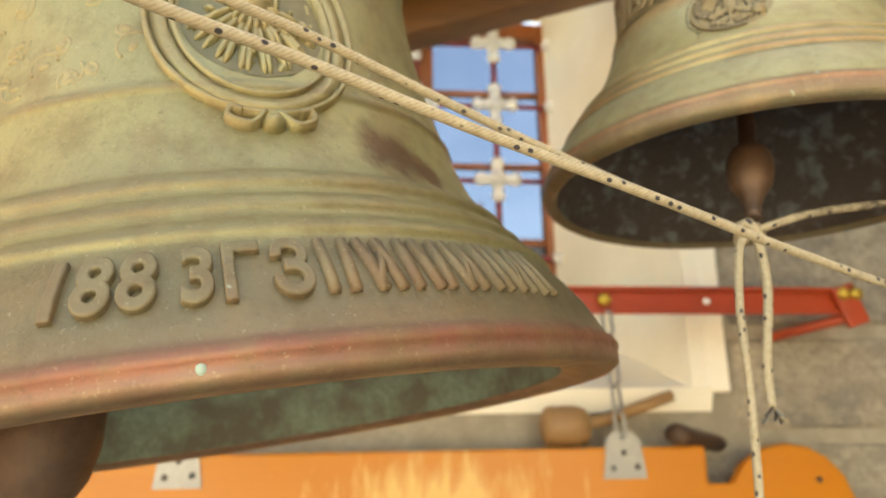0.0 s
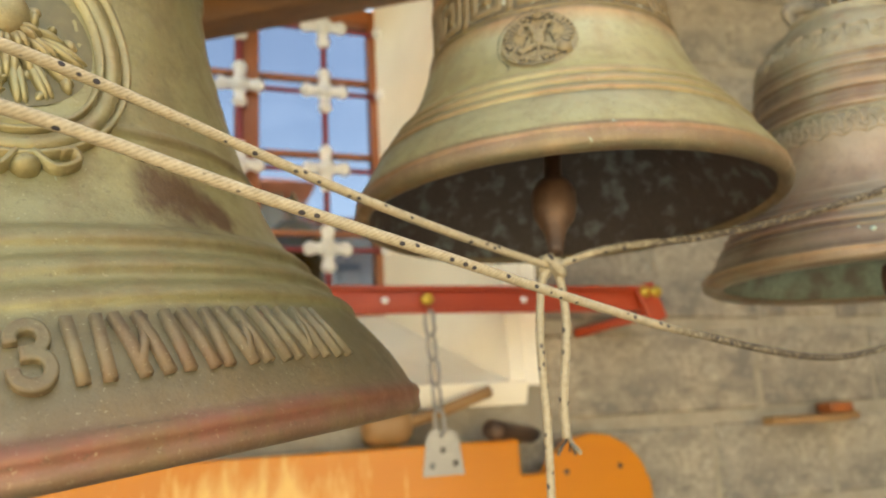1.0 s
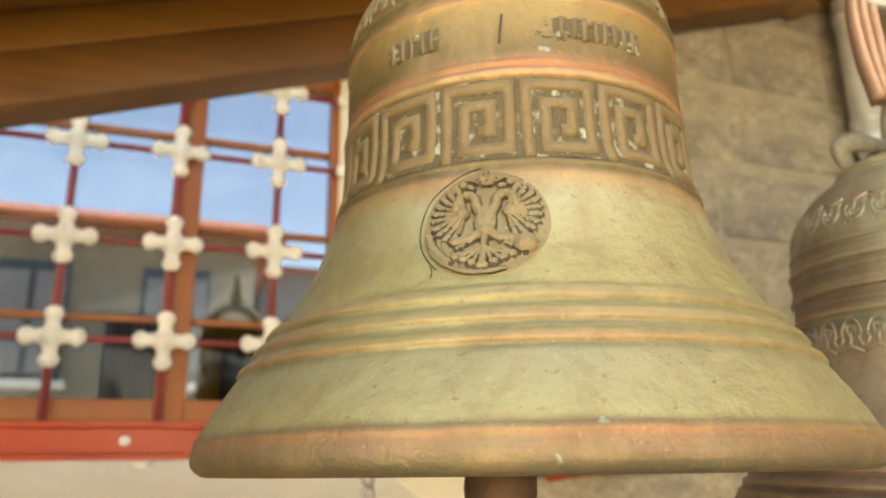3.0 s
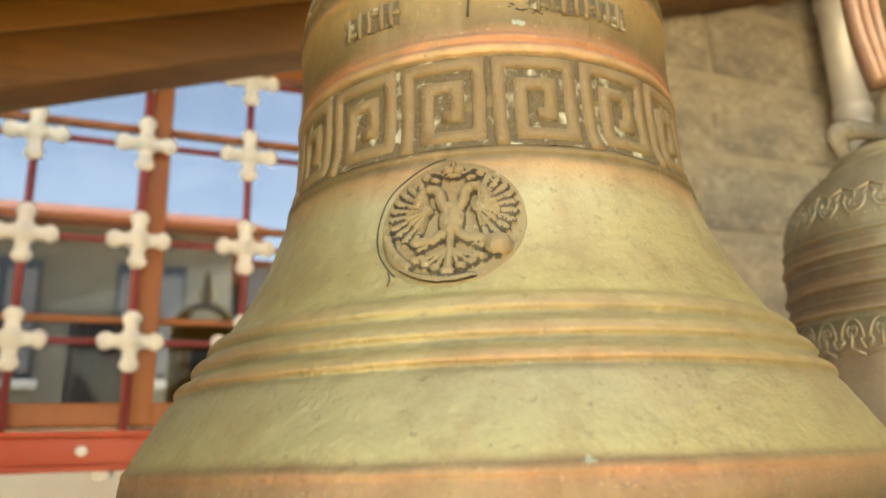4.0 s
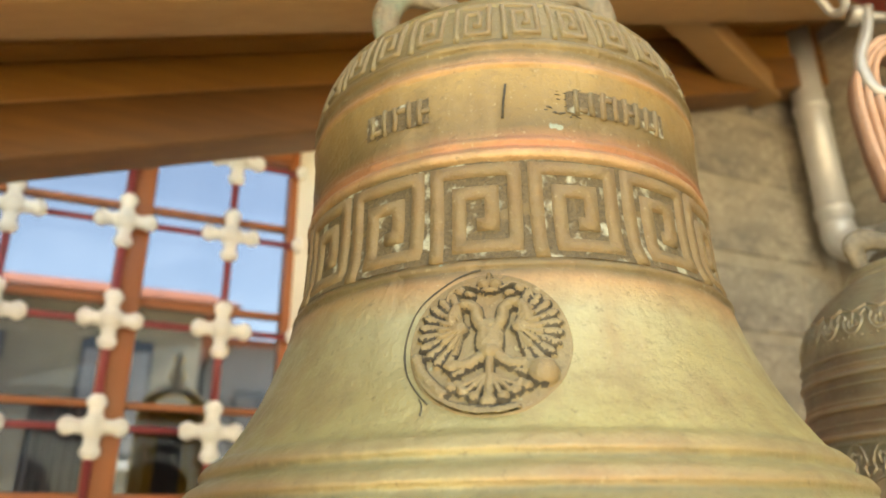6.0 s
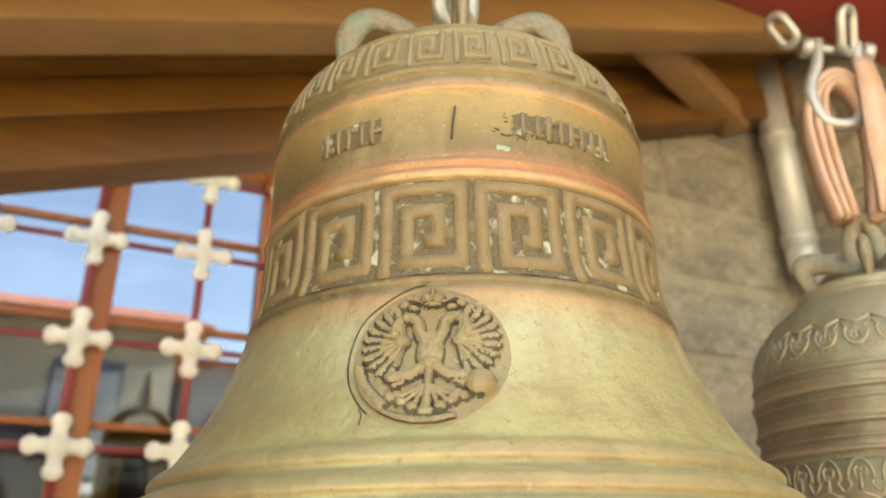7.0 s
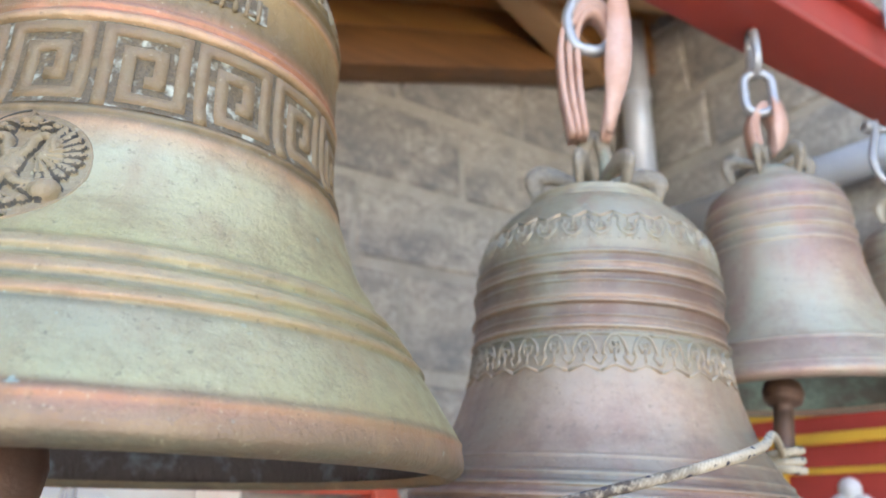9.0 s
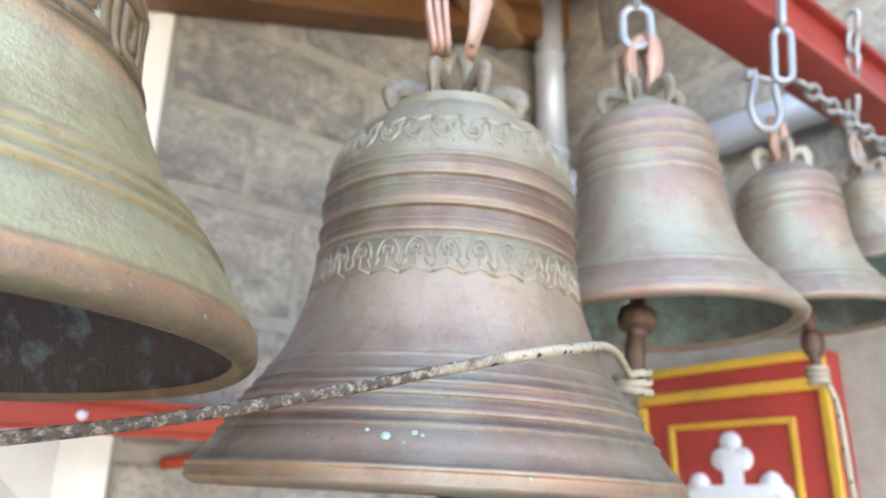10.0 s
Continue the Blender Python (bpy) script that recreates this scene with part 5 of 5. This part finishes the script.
KN = (0.305, 0.83, 1.672)
cord([KN, (0.2, 0.781, 1.686), (0.1, 0.727, 1.700), (0.0, 0.678, 1.721), (-0.1, 0.622, 1.740), (-0.2, 0.555, 1.748), (-0.4, 0.41, 1.77), (-0.9, 0.05, 1.82)], 0.0038, "taut flecked cord from the clapper of the meander bell")
cord([(0.84, 0.875, 1.598), (0.6, 0.79, 1.570), (0.4, 0.735, 1.590), (0.25, 0.677, 1.612), (0.12, 0.620, 1.633), (0.0, 0.575, 1.655), (-0.1, 0.535, 1.675), (-0.2, 0.47, 1.680), (-0.4, 0.32, 1.70), (-0.9, -0.05, 1.75)], 0.0036, "half-darkened flecked cord from the clapper of the brown bell", M_CORD_DARKENED)
cord([KN, (0.37, 0.82, 1.690), (0.46, 0.80, 1.698), (0.557, 0.79, 1.716), (0.649, 0.765, 1.738), (0.74, 0.725, 1.762), (0.83, 0.735, 1.782), (0.93, 0.79, 1.803), (1.0, 0.83, 1.803), (1.045, 0.855, 1.792)], 0.0040, "flecked cord, darkened along half its length, before the brown bell", M_CORD_DARKENED)
cord([KN, (0.293, 0.83, 1.655), (0.286, 0.83, 1.597), (0.286, 0.83, 1.513), (0.280, 0.83, 1.366)], 0.0040, "slack cord end hanging from the knot")
cord([KN, (0.312, 0.828, 1.660), (0.316, 0.83, 1.615), (0.306, 0.83, 1.546), (0.305, 0.83, 1.506)], 0.0044, "short cord end with a frayed tip")
knot = thing("cord_knot", KN, "bulky knot of flecked cord", "knot")
for k in range(3):
    pts = [(0.010 * math.cos(t * 0.5236 + k), 0.010 * math.sin(t * 0.5236 + k) * (0.5 + 0.3 * k), 0.008 * math.sin(t * 0.5236 * 2 + k * 2)) for t in range(12)]
    part("turn", tube(bmesh.new(), pts, 0.0052, 8, closed=True, uv=True), M_CORD, knot)
fray = thing("cord_fray", (0.307, 0.83, 1.502), "burnt frayed end of the cord", "cord end")
for k in range(16):
    a = rng.uniform(0, 6.28)
    part("strand", tube(bmesh.new(), smooth_path([(0, 0, 0.006), (0.004 * math.cos(a), 0.004 * math.sin(a), 0.0), (0.010 * math.cos(a + 0.4), 0.010 * math.sin(a), -0.008 + rng.uniform(-0.004, 0.004))], 3), 0.0012, 5), M_INNER if k % 3 else M_CORD, fray)
kn2 = thing("cord_knot", (1.05, 0.858, 1.79), "cord knotted round the small clapper", "knot")
for k in range(3):
    pts = [(0.017 * math.cos(t * 0.5236), 0.017 * math.sin(t * 0.5236), 0.008 * (k - 1) + 0.003 * math.sin(t * 0.5236 + k)) for t in range(12)]
    part("turn", tube(bmesh.new(), pts, 0.0048, 8, closed=True, uv=True), M_CORD, kn2)
kn3 = thing("cord_knot", (0.843, 0.88, 1.612), "cord knotted round the clapper of the brown bell", "knot")
for k in range(4):
    pts = [(0.016 * math.cos(t * 0.5236), 0.016 * math.sin(t * 0.5236), 0.009 * (k - 1.5) + 0.003 * math.sin(t * 0.5236 + k)) for t in range(12)]
    part("turn", tube(bmesh.new(), pts, 0.0048, 8, closed=True, uv=True), M_CORD, kn3)
cord([(0.845, 0.884, 1.615), (0.844, 0.866, 1.595), (0.846, 0.866, 1.52), (0.85, 0.868, 1.40)], 0.0045, "slack cord end under the brown bell's clapper")
kn4 = thing("cord_knot", (1.485, 0.865, 1.845), "cord knotted round the farther clapper", "knot")
for k in range(3):
    pts = [(0.012 * math.cos(t * 0.5236), 0.012 * math.sin(t * 0.5236), 0.009 * (k - 1)) for t in range(12)]
    part("turn", tube(bmesh.new(), pts, 0.0046, 8, closed=True, uv=True), M_CORD, kn4)
cord([(1.4862, 0.8662, 1.874), (1.489, 0.864, 1.856), (1.497, 0.862, 1.84), (1.51, 0.855, 1.80), (1.515, 0.855, 1.70), (1.52, 0.85, 1.55)], 0.0045, "pale cord hanging from the farther clapper")

# ---------- sounding board on its red bar ----------
bar = thing("hanger_bar", (0, 1.85, 1.806), "orange-red steel bar with brass bolts", "bar")
bar.scale = (1.4, 1.0, 1.25)
part("bar_web", boxed(-1.2, 0.787, -0.012, 0.012, -0.022, 0.022, 0.002), M_ORANGE_RED, bar)
part("bar_flange", boxed(-1.2, 0.787, -0.026, -0.012, -0.026, -0.018, 0.002), M_ORANGE_RED, bar)
part("bar_flange", boxed(-1.2, 0.787, -0.026, -0.012, 0.018, 0.026, 0.002), M_ORANGE_RED, bar)
arm = bmesh.new()
box(arm, -0.02, 0.02, -0.034, -0.016, -0.05, 0.03, 0.004, Matrix.Translation((0.780, 0, 0)) @ Matrix.Rotation(radians(-18), 4, "Y"))
tube(arm, [(0.787, -0.02, -0.03), (0.745, 0.02, -0.04), (0.665, 0.085, -0.060)], 0.013, 4, flat=0.8)
part("end_bracket", arm, M_ORANGE_RED, bar)
for x in (0.35, 0.770, 0.793, -0.16):
    bm = lathe(bmesh.new(), [(0.0, 0.010), (0.006, 0.009), (0.011, 0.005), (0.012, 0.0)], 16)
    bmesh.ops.transform(bm, matrix=Matrix.Translation((x, -0.028 if x < 0.7 else -0.036, 0.0 if x < 0.7 else 0.012)) @ Matrix.Rotation(math.pi / 2, 4, "X"), verts=bm.verts[:])
    part("bolt", bm, M_BRASS, bar, "brass dome bolt")
for x in (0.531, 0.28, 0.044):
    bm = lathe(bmesh.new(), [(0.0, 0.005), (0.005, 0.004), (0.007, 0.0)], 12)
    bmesh.ops.transform(bm, matrix=Matrix.Translation((x, -0.013, 0)) @ Matrix.Rotation(math.pi / 2, 4, "X"), verts=bm.verts[:])
    part("rivet", bm, M_WHITE, bar, "small white rivet")
for x in (-0.5, -0.2, 0.067, 0.197):
    part("lug", lathe(bmesh.new(), [(0.0, -0.046), (0.009, -0.044), (0.013, -0.036), (0.010, -0.028), (0.009, -0.022)], 14), M_WHITE, bar, "white lug under the bar").location = (x, 0.0, 0.008)

board = thing("sounding_board", (-0.022, 1.85, 1.475), "varnished orange wooden sounding board, pale and streaked in the middle", "sounding board")
board.scale = (1.45, 1.0, 1.5)
bm = bmesh.new()
out = [(-0.62, -0.30), (-0.62, -0.03), (-0.415, -0.03), (-0.415, 0.0), (0.498, 0.0), (0.498, -0.054), (0.530, -0.054)]
for i in range(0, 15):
    a = radians(152 - i * 20.0)
    out.append((0.632 + 0.106 * math.cos(a), -0.104 + 0.106 * math.sin(a)))
out += [(0.53, -0.150), (0.498, -0.150), (0.498, -0.16), (0.498, -0.30)]
f = bm.faces.new([bm.verts.new((x, 0.018, z)) for x, z in out])
ext = bmesh.ops.extrude_face_region(bm, geom=[f])
bmesh.ops.translate(bm, vec=(0, -0.036, 0), verts=[v for v in ext["geom"] if isinstance(v, bmesh.types.BMVert)])
o = part("plank", bm, M_BOARD, board, smooth=False)
bv = o.modifiers.new("edge", "BEVEL")
bv.width, bv.segments, bv.limit_method = 0.004, 2, "ANGLE"
for x, z in ((0.578, -0.055), (0.678, -0.052), (0.585, -0.165), (0.69, -0.158)):
    bm = lathe(bmesh.new(), [(0.0, 0.003), (0.0045, 0.002), (0.005, 0.0)], 10)
    bmesh.ops.transform(bm, matrix=Matrix.Translation((x, -0.018, z)) @ Matrix.Rotation(math.pi / 2, 4, "X"), verts=bm.verts[:])
    part("nail", bm, M_INNER, board, "dark nail head")
for x in (-0.29, 0.367):
    bm = bmesh.new()
    f = bm.faces.new([bm.verts.new((x + dx, -0.022, dz)) for dx, dz in ((-0.034, -0.045), (0.034, -0.045), (0.026, 0.012), (0.016, 0.022), (-0.016, 0.022), (-0.026, 0.012))])
    ex = bmesh.ops.extrude_face_region(bm, geom=[f])
    bmesh.ops.translate(bm, vec=(0, 0.0035, 0), verts=[v for v in ex["geom"] if isinstance(v, bmesh.types.BMVert)])
    clip = part("hanger_plate", bm, M_STEEL, board, "galvanised hanger plate with screws", False)
    for dx, dz in ((-0.018, -0.03), (0.0, -0.008), (0.02, -0.028)):
        sc = lathe(bmesh.new(), [(0.0, 0.002), (0.004, 0.0015), (0.0048, 0.0)], 10)
        bmesh.ops.transform(sc, matrix=Matrix.Translation((x + dx, -0.022, dz)) @ Matrix.Rotation(math.pi / 2, 4, "X"), verts=sc.verts[:])
        part("screw", sc, M_INNER, clip)
    chain((x * 1.45 - 0.025, 1.828, 1.495), (x * 1.45 - 0.04, 1.826, 1.785), 0.066, 0.034, 0.0045, "thin wire chain holding the sounding board", turn=25.0)

mallet = thing("mallet", (0.392, 1.885, 1.523), "turned wooden mallet lying on the sounding board", "mallet")
mallet.scale = (1.35, 1.35, 1.35)
hd = lathe(bmesh.new(), [(0.0, -0.038), (0.022, -0.037), (0.031, -0.030), (0.0345, -0.02), (0.033, -0.012), (0.0345, -0.004), (0.034, 0.02), (0.030, 0.036), (0.022, 0.043), (0.0, 0.044)], 28)
bmesh.ops.transform(hd, matrix=Matrix.Rotation(math.pi / 2, 4, "Y"), verts=hd.verts[:])
part("head", hd, M_MALLET, mallet)
part("handle", tube(bmesh.new(), smooth_path([(0.03, 0.0, 0.0), (0.10, 0.005, 0.018), (0.20, 0.012, 0.05)], 6), 0.0105, 12), M_MALLET, mallet)
peg = solid("iron_peg", tube(bmesh.new(), [(0.62, 1.80, 1.500), (0.65, 1.83, 1.497), (0.80, 1.97, 1.478)], [0.024, 0.023, 0.02], 14), M_CLAPPER, "dark iron peg behind the sounding board", "peg", smooth=True)
tray = thing("wooden_tool", (1.62, 1.90, 1.464), "orange-brown wooden tool lying on the wall ledge", "tool")
part("handle", boxed(-0.16, 0.20, -0.02, 0.02, 0.0, 0.022, 0.005, Matrix.Rotation(radians(8), 4, "Z")), M_MALLET, tray)
part("jaw", boxed(-0.10, 0.10, -0.045, -0.022, 0.0, 0.018, 0.004, Matrix.Rotation(radians(-6), 4, "Z")), M_MALLET, tray)
part("block", boxed(0.06, 0.14, -0.03, 0.03, 0.022, 0.05, 0.006), M_FRAME, tray)

# ---------- stone blocks of the walls ----------
STONES = {}


def stone_mesh(w, h, d):
    key = (round(w, 2), round(h, 2), rng.randrange(3))
    if key not in STONES:
        bm = bmesh.new()
        e = 0.009
        ro = [(-w / 2, -h / 2), (w / 2, -h / 2), (w / 2, h / 2), (-w / 2, h / 2)]
        ro = [(x * 0.985 + rng.uniform(-0.008, 0.008), z * 0.97 + rng.uniform(-0.007, 0.007)) for x, z in ro]
        back = [bm.verts.new((x, 0.03, z)) for x, z in ro]
        mid = [bm.verts.new((x, -d * 0.4, z)) for x, z in ro]
        front = [bm.verts.new((x - math.copysign(e, x), -d + rng.uniform(-0.003, 0.003), z - math.copysign(e, z))) for x, z in ro]
        for a, b in ((back, mid), (mid, front)):
            for i in range(4):
                j = (i + 1) % 4
                bm.faces.new((a[i], a[j], b[j], b[i]))
        c = bm.verts.new((rng.uniform(-0.03, 0.03), -d - rng.uniform(0.0, 0.008), rng.uniform(-0.03, 0.03)))
        for i in range(4):
            bm.faces.new((front[i], front[(i + 1) % 4], c))
        bmesh.ops.recalc_face_normals(bm, faces=bm.faces[:])
        me = bpy.data.meshes.new("stone")
        bm.to_mesh(me)
        bm.free()
        me.materials.append(M_STONE)
        STONES[key] = me
    return STONES[key]


COURSES = [0.62, 0.93, 1.24, 1.492, 1.752, 2.06, 2.335, 2.56, 2.81, 3.05, 3.32, 3.6]
JOINTS = {3: [0.84, 1.525], 4: [0.84, 1.20, 1.56], 6: [0.84, 1.06, 1.52], 7: [0.84, 1.39, 1.585], 8: [0.84, 1.17, 1.615, 1.99]}
for i, (z0, z1) in enumerate(zip(COURSES, COURSES[1:])):
    for side in (0, 1):
        if side == 0:
            xs = list(JOINTS.get(i, [OP_R + 0.055, OP_R + 0.055 + rng.uniform(0.25, 0.45)])) if z1 > OP_B else [-0.9 + rng.uniform(0, 0.2)]
            end = WALL_X - 0.003
        else:
            xs = [-0.4 + rng.uniform(0, 0.3)]
            end = WALL_Y - 0.012
        while xs[-1] < end - 0.25:
            xs.append(min(xs[-1] + rng.uniform(0.27, 0.5), end))
        if xs[-1] < end:
            xs.append(end)
        for xa, xb in zip(xs, xs[1:]):
            if xb - xa < 0.05:
                continue
            if side == 1 and xb > 1.12 and xa < 1.64 and z0 < 2.03:
                continue
            o = new("stone", stone_mesh(xb - xa - 0.014, z1 - z0 - 0.028, 0.010))
            o.parent = wall if side == 0 else wall_e
            if side == 0:
                o.location = ((xa + xb) / 2, WALL_Y + 0.012, (z0 + z1) / 2)
            else:
                o.location = (WALL_X + 0.012, (xa + xb) / 2, (z0 + z1) / 2)
                o.rotation_euler = (0, 0, radians(-90))
